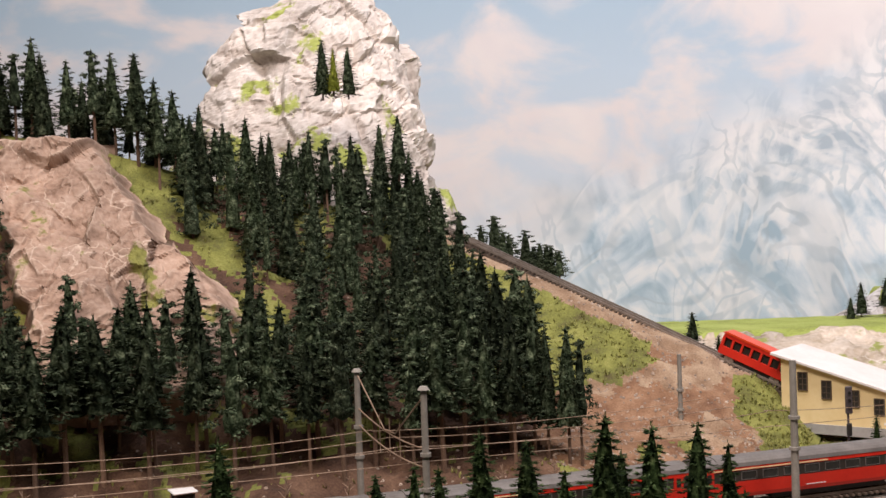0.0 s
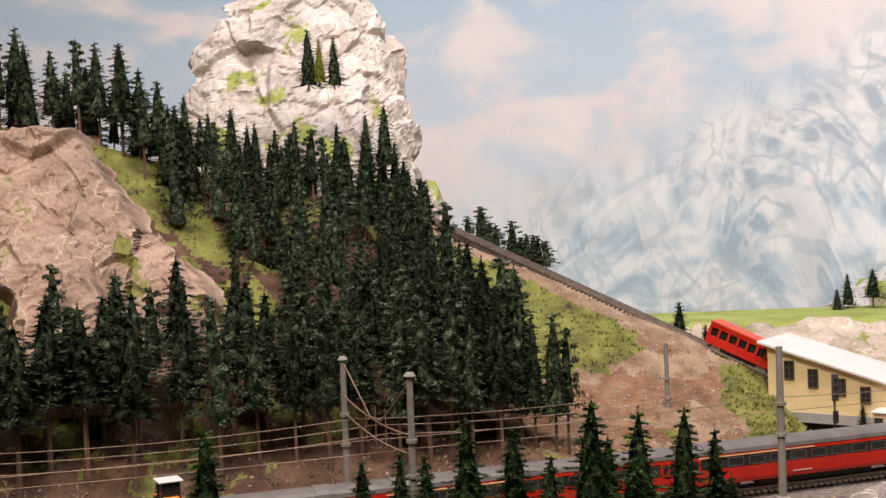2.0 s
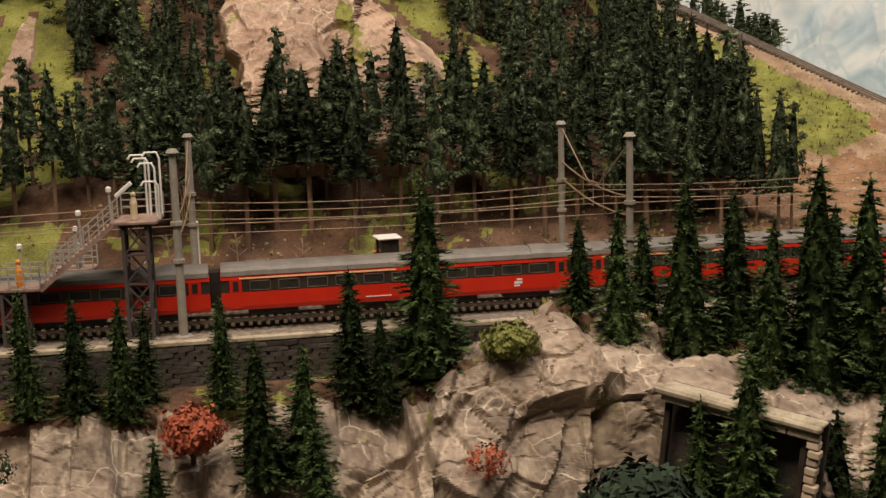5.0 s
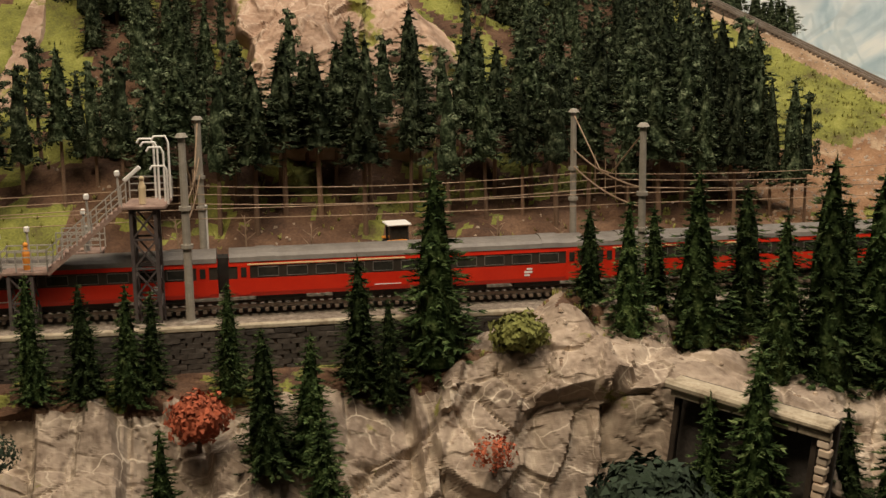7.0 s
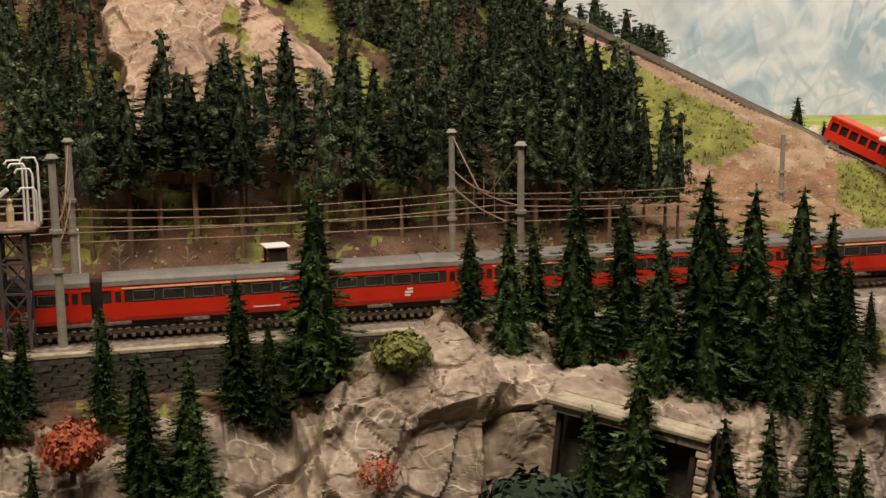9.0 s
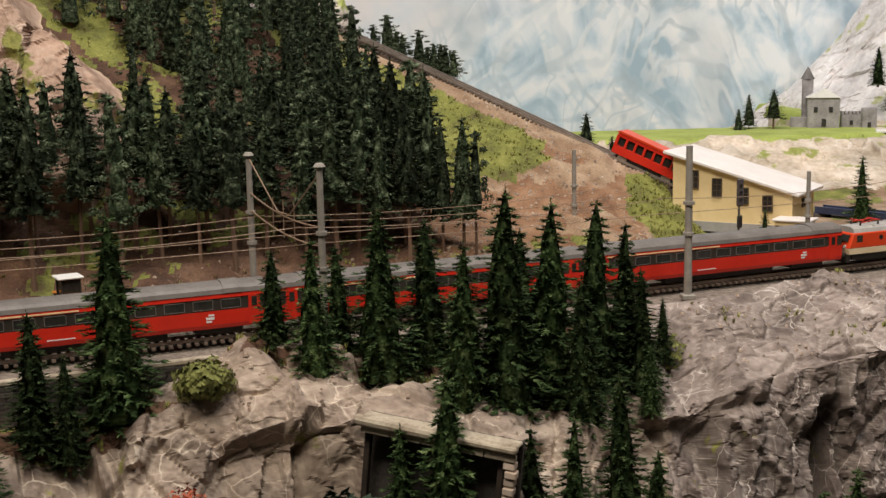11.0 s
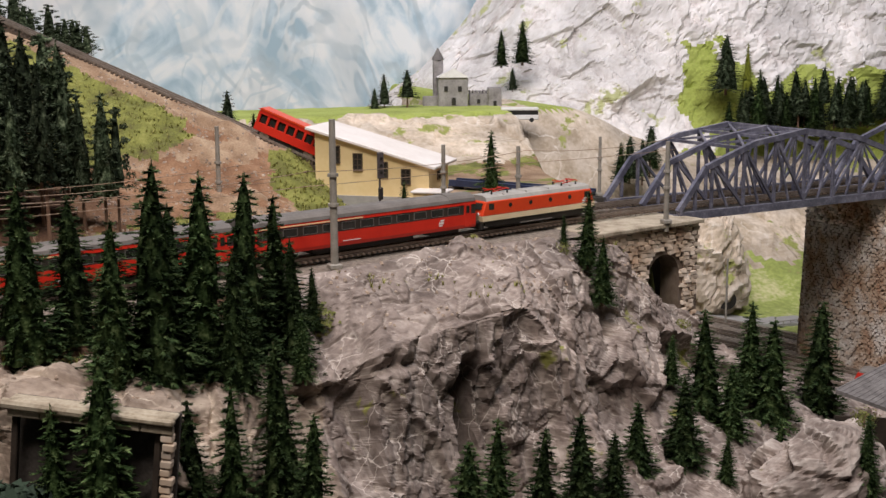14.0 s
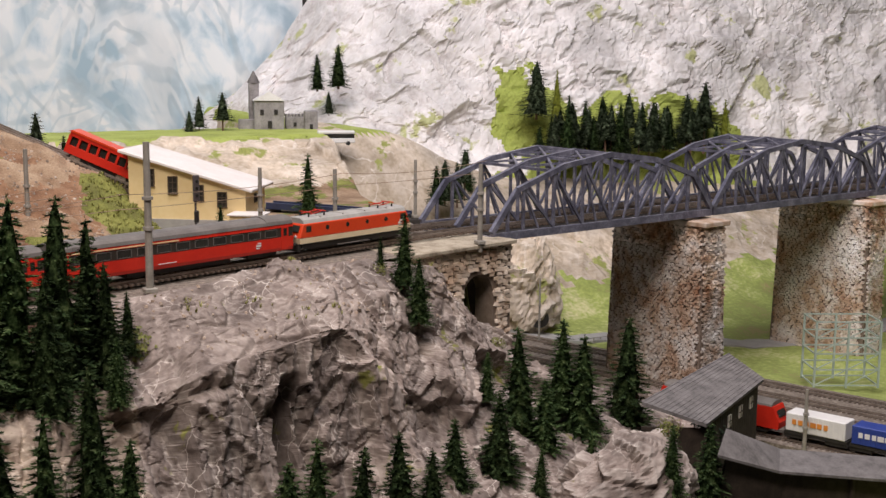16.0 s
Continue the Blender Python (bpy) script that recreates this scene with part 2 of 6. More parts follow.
def grid(name, nu, nv, fn, mats, parent=None, pick=None, smooth=False):
    """A sheet of nu x nv cells; fn(a, b) gives a point for a, b in 0..1."""
    pts = [fn(i / nu, j / nv) for j in range(nv + 1) for i in range(nu + 1)]
    w = nu + 1
    faces = [(j * w + i, j * w + i + 1, (j + 1) * w + i + 1, (j + 1) * w + i) for j in range(nv) for i in range(nu)]
    me = bpy.data.meshes.new(name)
    me.from_pydata([tuple(p) for p in pts], [], faces)
    for m in mats if isinstance(mats, (list, tuple)) else [mats]:
        me.materials.append(m)
    if pick:
        for p in me.polygons:
            p.material_index = pick(p.center)
    if smooth:
        me.shade_smooth()
    ob = new(name, me)
    if parent is not None:
        ob.parent = parent
    return ob


def box(bm, c, size, m=None, bevel=0.0):
    r = bmesh.ops.create_cube(bm, size=1.0)
    mm = Matrix.Translation(c) @ Matrix.Diagonal((*size, 1))
    if m is not None:
        mm = m @ mm
    bmesh.ops.transform(bm, matrix=mm, verts=r["verts"])
    if bevel:
        edges = {e for v in r["verts"] for e in v.link_edges}
        bmesh.ops.bevel(bm, geom=list(edges), offset=bevel, segments=1, affect="EDGES")
    return r["verts"]


def beam(bm, a, b, w, h=None):
    """A square bar from a to b."""
    a, b = Vector(a), Vector(b)
    d = b - a
    q = d.to_track_quat("X", "Z").to_matrix().to_4x4()
    box(bm, (d.length / 2, 0, 0), (d.length, w, h or w), Matrix.Translation(a) @ q)


def rod(bm, a, b, r1, r2=None, seg=6):
    a, b = Vector(a), Vector(b)
    d = b - a
    r = bmesh.ops.create_cone(bm, cap_ends=True, segments=seg, radius1=r1, radius2=r1 if r2 is None else r2, depth=d.length)
    m = Matrix.Translation((a + b) / 2) @ d.to_track_quat("Z", "Y").to_matrix().to_4x4()
    bmesh.ops.transform(bm, matrix=m, verts=r["verts"])


def slab(bm, outline, thick, m=None):
    """A prism over an outline in its xz plane, thick along y."""
    vs = [bm.verts.new((x, -thick / 2, z)) for x, z in outline]
    f = bm.faces.new(vs)
    e = bmesh.ops.extrude_face_region(bm, geom=[f])
    nv = [g for g in e["geom"] if isinstance(g, bmesh.types.BMVert)]
    bmesh.ops.translate(bm, vec=(0, thick, 0), verts=nv)
    bmesh.ops.recalc_face_normals(bm, faces=bm.faces[:])
    if m is not None:
        bmesh.ops.transform(bm, matrix=m, verts=vs + nv)


# ---- the plan: the main line runs at 19 degrees; s along it, d behind the front masts ----
HEAD = math.atan2(0.3253, 0.9456)
UX, UY = 0.9456, 0.3253
HEAD_B = radians(9.5)


def tr(s, d, z=0.0):
    return Vector((UX * s - UY * d, 1.062 + UY * s + UX * d, z))


def to_sd(x, y):
    y -= 1.062
    return UX * x + UY * y, -UY * x + UX * y


def frac(p, octaves=4):
    return noise.fractal(p, 1.0, 2.0, octaves)


def crag(p, size, depth, tall=1.0, split=.22):
    """Broken rock: tilted blocks with cracks between them, and a fine roughness."""
    q = Vector((p[0], p[1], p[2] / tall)) / size
    q = q + 0.35 * noise.noise_vector(q * 0.8)
    ds, pts = noise.voronoi(q)
    k = min(1.0, (ds[1] - ds[0]) / .09)
    v = 0.0
    for c, w in ((pts[0], .5 + .5 * k), (pts[1], .5 - .5 * k)):
        if w > 0:
            v += w * (0.5 * noise.cell(c * 7.3) + 0.9 * (q - c).dot(noise.noise_vector(c * 3.1)))
    crack = max(0.0, 1 - (ds[1] - ds[0]) / 0.07)
    return depth * (v - split * crack + 0.14 * frac(q * 2.5))


def lerp_table(table, s):
    """table: rows (s, [(d, z), ...]); the profile at s."""
    if s <= table[0][0]:
        return table[0][1]
    for (s0, p0), (s1, p1) in zip(table, table[1:]):
        if s <= s1:
            k = (s - s0) / (s1 - s0)
            k = k * k * (3 - 2 * k)
            return [(a[0] + (b[0] - a[0]) * k, a[1] + (b[1] - a[1]) * k) for a, b in zip(p0, p1)]
    return table[-1][1]


def along(pts, w):
    """The point at w (0..1) of a polyline with even steps."""
    n = len(pts) - 1
    i = min(n - 1, int(w * n))
    k = w * n - i
    return [a + (b - a) * k for a, b in zip(pts[i], pts[i + 1])]


def smooth(a, b, x):
    k = min(1.0, max(0.0, (x - a) / (b - a)))
    return k * k * (3 - 2 * k)


# foreground rock below the line
FRONT = [
    (-0.9, [(-.018, -.035), (-.040, -.037), (-.060, -.042), (-.098, -.085), (-.142, -.145), (-.21, -.26), (-.34, -.5)]),
    (-.22, [(-.018, -.035), (-.040, -.037), (-.060, -.042), (-.098, -.085), (-.142, -.145), (-.21, -.26), (-.34, -.5)]),
    (-.13, [(-.018, -.012), (-.045, -.008), (-.066, -.022), (-.090, -.065), (-.120, -.13), (-.18, -.25), (-.34, -.5)]),
    (-.095, [(-.018, .0), (-.045, .010), (-.066, -.014), (-.095, -.055), (-.125, -.12), (-.17, -.24), (-.33, -.5)]),
    (-.04, [(-.018, -.004), (-.055, -.016), (-.09, -.020), (-.142, -.024), (-.150, -.10), (-.20, -.20), (-.32, -.5)]),
    (.02, [(-.018, -.004), (-.06, -.018), (-.12, -.024), (-.188, -.026), (-.193, -.11), (-.24, -.20), (-.34, -.5)]),
    (.06, [(-.018, -.005), (-.06, -.024), (-.11, -.032), (-.216, -.034), (-.222, -.12), (-.27, -.19), (-.36, -.5)]),
    (.11, [(-.018, -.005), (-.06, -.026), (-.11, -.042), (-.16, -.055), (-.20, -.12), (-.27, -.19), (-.36, -.5)]),
    (.20, [(-.018, -.005), (-.05, -.03), (-.09, -.05), (-.125, -.07), (-.17, -.13), (-.26, -.19), (-.36, -.5)]),
    (.26, [(-.018, -.002), (-.06, -.02), (-.10, -.045), (-.138, -.065), (-.156, -.13), (-.19, -.21), (-.36, -.30)]),
    (.31, [(-.018, .0), (-.06, .003), (-.105, -.02), (-.150, -.042), (-.164, -.13), (-.185, -.22), (-.36, -.29)]),
    (.45, [(-.018, .002), (-.05, .012), (-.12, -.010), (-.162, -.030), (-.176, -.12), (-.20, -.225), (-.37, -.29)]),
    (.60, [(-.018, .0), (-.045, -.002), (-.082, -.028), (-.102, -.09), (-.14, -.18), (-.24, -.255), (-.38, -.32)]),
    (.68, [(-.018, -.01), (-.035, -.04), (-.065, -.09), (-.12, -.15), (-.18, -.20), (-.28, -.28), (-.42, -.5)]),
    (.85, [(-.018, -.11), (-.04, -.13), (-.08, -.165), (-.13, -.20), (-.2, -.228), (-.32, -.245), (-.42, -.5)]),
    (1.0, [(-.018, -.22), (-.05, -.225), (-.10, -.23), (-.15, -.24), (-.22, -.28), (-.30, -.36), (-.45, -.5)]),
    (1.2, [(-.018, -.27), (-.05, -.27), (-.10, -.275), (-.15, -.28), (-.25, -.30), (-.35, -.38), (-.45, -.5)]),
]


def front_base(s, w):
    d, z = along(lerp_table(FRONT, s), w)
    return tr(s, d, z)


def front_rock(a, b):
    s = -0.76 + 1.98 * a
    w = .86 * b / .94 if b < .94 else .86 + .14 * (b - .94) / .06
    p = front_base(s, w)
    e = 0.028
    n = (front_base(s, min(1, w + e)) - front_base(s, max(0, w - e))).cross(tr(s + .01, 0) - tr(s, 0))
    n.normalize()
    if n.y > 0 and n.z < 0:
        n.negate()
    if n.z < 0:
        n.negate()
    steep = smooth(0.02, 0.5, 1 - abs(n.z))
    flat = .25 + .30 * smooth(-.12, -.06, s)
    amt = smooth(0.0, 0.08, b) * (flat + (1 - flat) * steep)
    grey = smooth(.20, .30, s)
    k = smooth(-.20, -.09, s)
    rough = crag(p + Vector((8, 2, 5)), 0.016, 0.0028)
    if grey < 1:
        # tan rock: tall smooth slabs with narrow creases
        slabs = crag(p, .095, .040, 1.5) * k + (crag(p, .085, .026, 2.2) + crag(Vector((s, 5, b * .12)), .055, .030)) * (1 - k)
        slabs += crag(p + Vector((3, 1, 7)), .045, .017, 1.6)
    else:
        slabs = 0
    if grey > 0:
        # grey rock: strata broken into blocks, one deep cleft
        strata = crag(p, .095, .040, 2.4) + crag(p + Vector((3, 1, 7)), .042, .016, 1.9) + crag(p + Vector((7, 4, 2)), .020, .006, 1.3) + .008 * steep
        strata -= .034 * smooth(.015, .008, abs(s - .385 - .12 * (p.z + .12))) * smooth(-.06, -.075, p.z) * smooth(-.22, -.18, p.z)
        slabs = slabs * (1 - grey) + (strata - .004) * grey
        n = n.lerp(Vector((UY, -UX, .35)).normalized(), grey * steep * .8)
    return p + n * amt * (slabs + rough)


def front_pick(c):
    s, d = to_sd(c.x, c.y)
    g = frac(Vector(c) * 22) + 0.5 * frac(Vector(c) * 70)
    if -.062 < d < -.01 and -.055 < c.z < -.02 and s < -.15:
        return 2 if g > .25 else 3
    if -.15 < s < .26 and d > -.06 and g > .0 and c.z > -.05:
        return 3
    if s > 0.24 + 0.05 * frac(Vector(c) * 9):
        return 1
    return 0


front = grid("rock_cliff", 820, 290, front_rock, [M["rock_tan"], M["rock_grey"], M["grass"], M["forest"]], pick=front_pick)
tagged(front, "tan and grey plaster rock cliff below the railway line", "cliff", kind="structure")


# the ground: plateau of the line, valley, far terrace
def ground_z(x, y):
    s, d = to_sd(x, y)
    right = smooth(-0.07, 0.0, (x - 0.83) - 0.25 * (y - 1.36))
    z = -0.006
    bank = smooth(1.84, 2.16, y + 0.05 * frac(Vector((x * 3, y * 3, 0)))) * (0.078 + 0.02 * smooth(2.2, 3.2, y))
    bank *= smooth(-0.2, 0.2, x)
    z += bank
    valley = -0.285 + 0.26 * smooth(1.75, 2.5, y) + 0.012 * frac(Vector((x * 5, y * 5, 3)))
    far_right = smooth(2.1, 2.25, y) * smooth(1.5, 1.1, x)
    z -= .35 * smooth(2.36, 2.44, y) * smooth(1.0, .90, x)
    return z * (1 - right) + valley * right * (1 - far_right) + right * far_right * 0.07


def ground_point(a, b):
    x = float(np.interp(a, (0, .35, .75, 1), (-1.6, .75, 1.25, 3.4)))
    y0 = 1.062 + 0.344 * x - 0.019
    if x > 0.80:
        y0 = min(y0, 1.318 - 0.9 * smooth(0.8, 1.3, x))
    y = y0 + (3.3 - y0) * b ** 1.6
    z = ground_z(x, y)
    bumpy = smooth(1.86, 1.95, y) * smooth(2.18, 2.12, y) * smooth(0.2, 0.3, x)
    p = Vector((x, y, z))
    if bumpy > 0:
        p.z += bumpy * crag(p, 0.06, 0.014)
    edge = smooth(-0.07, 0.0, (x - 0.83) - 0.25 * (y - 1.36))
    if .01 < edge < .99 and y > 1.5:
        p += Vector((.8, -.6, .2)) * crag(p, .07, .024) * math.sin(edge * math.pi)
    return p


def ground_pick(c):
    s, d = to_sd(c.x, c.y)
    nz = frac(Vector(c) * 12)
    edge = smooth(-0.07, 0.0, (c.x - 0.83) - 0.25 * (c.y - 1.36))
    mottle = nz + .7 * frac(Vector(c) * 31)
    if c.x > .85 and c.y > 2.0 + .05 * mottle and c.z < .062:
        return 2
    if .02 < edge < .995 and c.y > 1.5 and c.z > -.20 + .06 * mottle:
        return 2 if mottle < .35 else 1
    if c.z < -0.03:
        return 3
    if c.y > 2.13 + .02 * nz and c.z > .058 + .006 * nz:
        return 1
    if c.y > 1.9 + .05 * nz:
        return 2
    if d < 0.20:
        return 4
    if c.x < .22 + .04 * nz:
        return 6 if nz + .6 * frac(Vector(c) * 40) < .12 else 5
    return 0 if nz + .6 * frac(Vector(c) * 40) < 0.25 else 5


ground = grid("ground", 700, 240, ground_point, [M["sand"], M["grass_far"], M["rock_bank"], M["meadow"], M["ballast"], M["grass"], M["forest"]], pick=ground_pick)
tagged(ground, "modelled ground with ballast, sandy yard, pale rock bank and green meadow", "ground", kind="structure")

# the wooded hill behind the line
RIDGE = [(-1.5, 1.72, .50), (-.95, 1.72, .46), (-.62, 1.70, .425), (-.46, 1.70, .395), (-.34, 1.74, .355), (-.2, 1.80, .32), (-.06, 1.87, .285), (.038, 1.88, .2515), (.116, 1.825, .211), (.191, 1.77, .178), (.262, 1.715, .1405), (.335, 1.66, .106), (.424, 1.61, .057), (.47, 1.56, .0)]
FOOT = [-1.3, -.85, -.58, -.44, -.33, -.22, -.10, -.01, .05, .11, .17, .25, .34, .42]


def hill_base(a, b):
    rx, ry, rz = along(RIDGE, a)
    fx = along([(f,) for f in FOOT], a)[0]
    fy = 1.062 + 0.344 * fx + 0.232
    if b <= 0.8:
        w = b / 0.8
        g = w ** 1.15
        return Vector((fx + (rx - fx) * w, fy + (ry - fy) * w, -.012 + (rz + .012) * g))
    w = (b - .8) / .2
    return Vector((rx + .10 * w, ry + .30 * w, rz - (rz + .03) * w ** 1.3))


def hill_point(a, b):
    p = hill_base(a, b)
    edge = smooth(0, .08, b) * smooth(0.80, 0.72, b) * smooth(1.0, 0.93, a)
    p.z += edge * 0.022 * frac(p * 7) + 0.004 * edge * frac(p * 40)
    return p


def grass_gap(x, z, wide=.020):
    """The grassy strips beside the pink rock and at the far end of the hill."""
    ax, az, bx, bz = -.382, .362, -.205, .165
    w = max(0, min(1, ((x - ax) * (bx - ax) + (z - az) * (bz - az)) / ((bx - ax) ** 2 + (bz - az) ** 2)))
    if math.hypot(x - ax - w * (bx - ax), z - az - w * (bz - az)) < wide:
        return True
    return .085 < z < .28 and -.80 < x < -.655 + (.2 - z) * .55


def hill_pick(c):
    nz = frac(Vector(c) * 11) + .5 * frac(Vector(c) * 37)
    if c.x > .12 - (c.y - 1.40) * .30:
        # the open slope under the funicular
        ridge = .2515 - (c.x - .038) * .50
        if c.x > .370 + .02 * nz and c.z < .072:
            return 0
        if c.z > ridge - .020 + .008 * nz:
            return 3
        if c.x < .28 + .035 * nz and c.z > .066 + .012 * nz + max(0, c.x - .22) * .45:
            return 0
        if c.z < .015 and nz > .1 and c.x < .3:
            return 0
        return 2 if nz < .35 else 3
    if grass_gap(c.x, c.z) or (c.x < -.58 and c.z < .05):
        return 0 if nz < .45 else 1
    if nz > 0.40:
        return 0
    if c.z > 0.28:
        return 0 if nz > -.25 else 1
    return 1


hill = grid("hill", 300, 130, hill_point, [M["grass"], M["forest"], M["scree"], M["sand"]], pick=hill_pick)
tagged(hill, "steep wooded hill of brown earth and grass", "hill", kind="structure")


# pink outcrop on the hill
def outcrop(name, lo, hi, left, right, proud, mat, label, ridge_z=None, wave=.035):
    """A rock face on the hill between two heights, bounded by lines x(z)."""
    def fn(a, b):
        z = lo + (hi - lo) * b
        x0, x1 = left(z) + wave * frac(Vector((z * 14, 3, 1))), right(z) + wave * frac(Vector((z * 13, 8, 2)))
        x = x0 + (x1 - x0) * a
        u = (x + 1.0) / 1.3
        # depth of the hill at this x and z
        fx = x
        fy = 1.062 + 0.344 * fx + 0.232
        ridge = ridge_z or (.36 if x > -.34 else .40)
        w = max(0.0, (z + .012) / (ridge + .012)) ** (1 / 1.15)
        y = fy + (1.70 - fy) * w
        rim = smooth(0, .12, a) * smooth(1, .88, a) * smooth(0, .06, b) * smooth(1, .90, b)
        p = Vector((x, y, z))
        k = proud * rim - .03 * (1 - rim) + rim * (crag(p, .085, .034 * min(1, proud / .03), 3.2, .05) + crag(p + Vector((2, 5, 1)), .040, .012 * min(1, proud / .03), 2.6, .05) + crag(p + Vector((5, 5, 5)), .018, .005, 1.8, .1))
        return p + Vector((0, -.75, .45)) * k
    ob = grid(name, 190, 210, fn, [mat, M["grass"]], pick=lambda c: 0)
    return tagged(ob, label, "rock outcrop", kind="structure")


outcrop("rock_outcrop", .08, .415, lambda z: -.45 - .62 * max(0, z - .12), lambda z: -.235 - 1.0 * max(0, z - .19) - .5 * max(0, .15 - z), .035, M["rock_pink"], "pink plaster rock face with grass tufts on the hill")


outcrop("rock_rib", .06, .30, lambda z: -.738 - .10 * max(0, z - .18), lambda z: -.700 - .30 * max(0, z - .18), .004, M["rock_pink"], "narrow pale rock rib between grass on the hill", .43, .012)


# the rocky peak behind
def peak_point(a, b):
    ang = a * 2 * math.pi
    z = 0.10 + 0.60 * b
    prof = [(.275, .26), (.255, .25), (.235, .235), (.22, .22), (.205, .20), (.19, .17), (.165, .14), (.12, .09), (.0, .0)]
    rx, ry = along(prof, b)
    cx = -.222 + .05 * abs(b - .5) + .09 * max(0, b - .7)
    p = Vector((cx + rx * math.cos(ang), 2.14 + ry * math.sin(ang), z))
    out = Vector((math.cos(ang), math.sin(ang), .3))
    k = smooth(1, .9, b)
    return p + out * (crag(p, .12, .030) + crag(p + Vector((2, 9, 4)), .045, .010) + crag(p + Vector((1, 1, 4)), .02, .004)) * (.25 + .75 * k)


def peak_pick(c):
    return 0


peak = grid("rock_peak", 260, 190, peak_point, [M["rock_peak"], M["grass_far"]], pick=peak_pick)
tagged(peak, "pale plaster rock peak with grassy ledges", "mountain", kind="structure")


# pale rock wall on the far side of the valley
def wall_point(a, b):
    path = [(.80, 2.52), (1.05, 2.47), (1.5, 2.35), (2.0, 2.25), (2.6, 2.2), (3.3, 2.25)]
    x, y = along(path, a)
    top = np.interp(x, (.80, .85, .97, 1.07, 1.2, 1.35, 1.5), (.02, .045, .13, .24, .45, .75, 1.0))
    z0 = ground_z(x, y) - .03
    z = z0 + (top - z0) * b
    p = Vector((x + .08 * b, y + .35 * b, z))
    k = smooth(0, .1, b)
    return p + Vector((0, -1, .3)) * k * (crag(p, .17, .026) + crag(p + Vector((4, 2, 8)), .06, .016) + crag(p + Vector((1, 7, 8)), .024, .007))


def wall_pick(c):
    u = c.x + .07 * frac(Vector(c) * 9)
    if 1.52 < u < 2.12 and c.z < .10 + .06 * frac(Vector(c) * 11) + .09 * smooth(1.66, 1.58, u):
        return 1
    return 0


wall_far = grid("rock_wall", 440, 190, wall_point, [M["rock_white"], M["grass_far"]], pick=wall_pick)
tagged(wall_far, "high pale plaster rock wall with grass patches", "cliff", kind="structure")


# painted backdrop
def backdrop_material():
    m = bpy.data.materials.new("painted_backdrop")
    m.use_nodes = True
    nt = m.node_tree
    n, l = nt.nodes, nt.links
    b = n["Principled BSDF"]
    b.inputs["Roughness"].default_value = .9
    geo = n.new("ShaderNodeNewGeometry")
    sep = n.new("ShaderNodeSeparateXYZ")
    l.new(geo.outputs["Position"], sep.inputs[0])

    def tex(scale, detail, dist, stretch=(1, 1, 1), off=(0, 0, 0)):
        mp = n.new("ShaderNodeMapping")
        mp.inputs["Scale"].default_value, mp.inputs["Location"].default_value = stretch, off
        l.new(geo.outputs["Position"], mp.inputs[0])
        t = n.new("ShaderNodeTexNoise")
        t.inputs["Scale"].default_value, t.inputs["Detail"].default_value, t.inputs["Distortion"].default_value = scale, detail, dist
        l.new(mp.outputs[0], t.inputs["Vector"])
        return t.outputs["Fac"]

    def ramp(fac, stops):
        r = n.new("ShaderNodeValToRGB")
        for i, (p, c) in enumerate(stops):
            e = r.color_ramp.elements[i] if i < 2 else r.color_ramp.elements.new(p)
            e.position, e.color = p, lin(*c)
        l.new(fac, r.inputs[0])
        return r.outputs[0]

    def mix(fac, a, c):
        x = n.new("ShaderNodeMix")
        x.data_type = "RGBA"
        l.new(fac, x.inputs[0])
        l.new(a, x.inputs[6])
        l.new(c, x.inputs[7])
        return x.outputs[2]

    def calc(op, a, c, d=None):
        x = n.new("ShaderNodeMath")
        x.operation = op
        x.use_clamp = False
        for i, v in enumerate((a, c, d)):
            if v is None:
                continue
            if isinstance(v, (int, float)):
                x.inputs[i].default_value = v
            else:
                l.new(v, x.inputs[i])
        return x.outputs[0]

    def smoothmap(v, lo, hi):
        x = n.new("ShaderNodeMapRange")
        x.interpolation_type = "SMOOTHSTEP"
        x.inputs[1].default_value, x.inputs[2].default_value = lo, hi
        l.new(v, x.inputs[0])
        return x.outputs[0]

    sky = ramp(smoothmap(sep.outputs[2], .15, 1.1), [(0.0, (.68, .74, .82)), (.5, (.55, .67, .79)), (1.0, (.38, .54, .68))])
    clouds = calc("ADD", tex(3.6, 6, .4, (1, 1, 1.7)), calc("MULTIPLY", sep.outputs[2], -.10))
    sky = mix(smoothmap(clouds, .36, .56), sky, ramp(tex(5, 3, 0), [(.3, (.80, .74, .75)), (.7, (.86, .81, .80))]))
    line = calc("MULTIPLY_ADD", sep.outputs[0], .42, .24)
    line = calc("MULTIPLY_ADD", tex(2.2, 5, .4), .45, calc("ADD", line, -.22))
    mask = smoothmap(calc("SUBTRACT", line, sep.outputs[2]), -.04, .16)
    def relief(scale, detail, dist, off, gain, stretch):
        one = tex(scale, detail, dist, stretch)
        two = tex(scale, detail, dist, stretch, off)
        return calc("MULTIPLY_ADD", calc("SUBTRACT", one, two), gain, .5)

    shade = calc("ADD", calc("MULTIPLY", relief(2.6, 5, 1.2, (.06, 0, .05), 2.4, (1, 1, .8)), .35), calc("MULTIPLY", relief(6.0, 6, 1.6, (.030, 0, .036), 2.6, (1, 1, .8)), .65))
    high = ramp(shade, [(.26, (.48, .55, .62)), (.42, (.70, .73, .77)), (.54, (.80, .81, .83)), (.70, (.90, .89, .90))])
    low = ramp(shade, [(.24, (.40, .53, .63)), (.42, (.57, .68, .77)), (.56, (.69, .77, .84)), (.75, (.84, .87, .90))])
    rock = mix(smoothmap(sep.outputs[2], .22, .52), low, high)
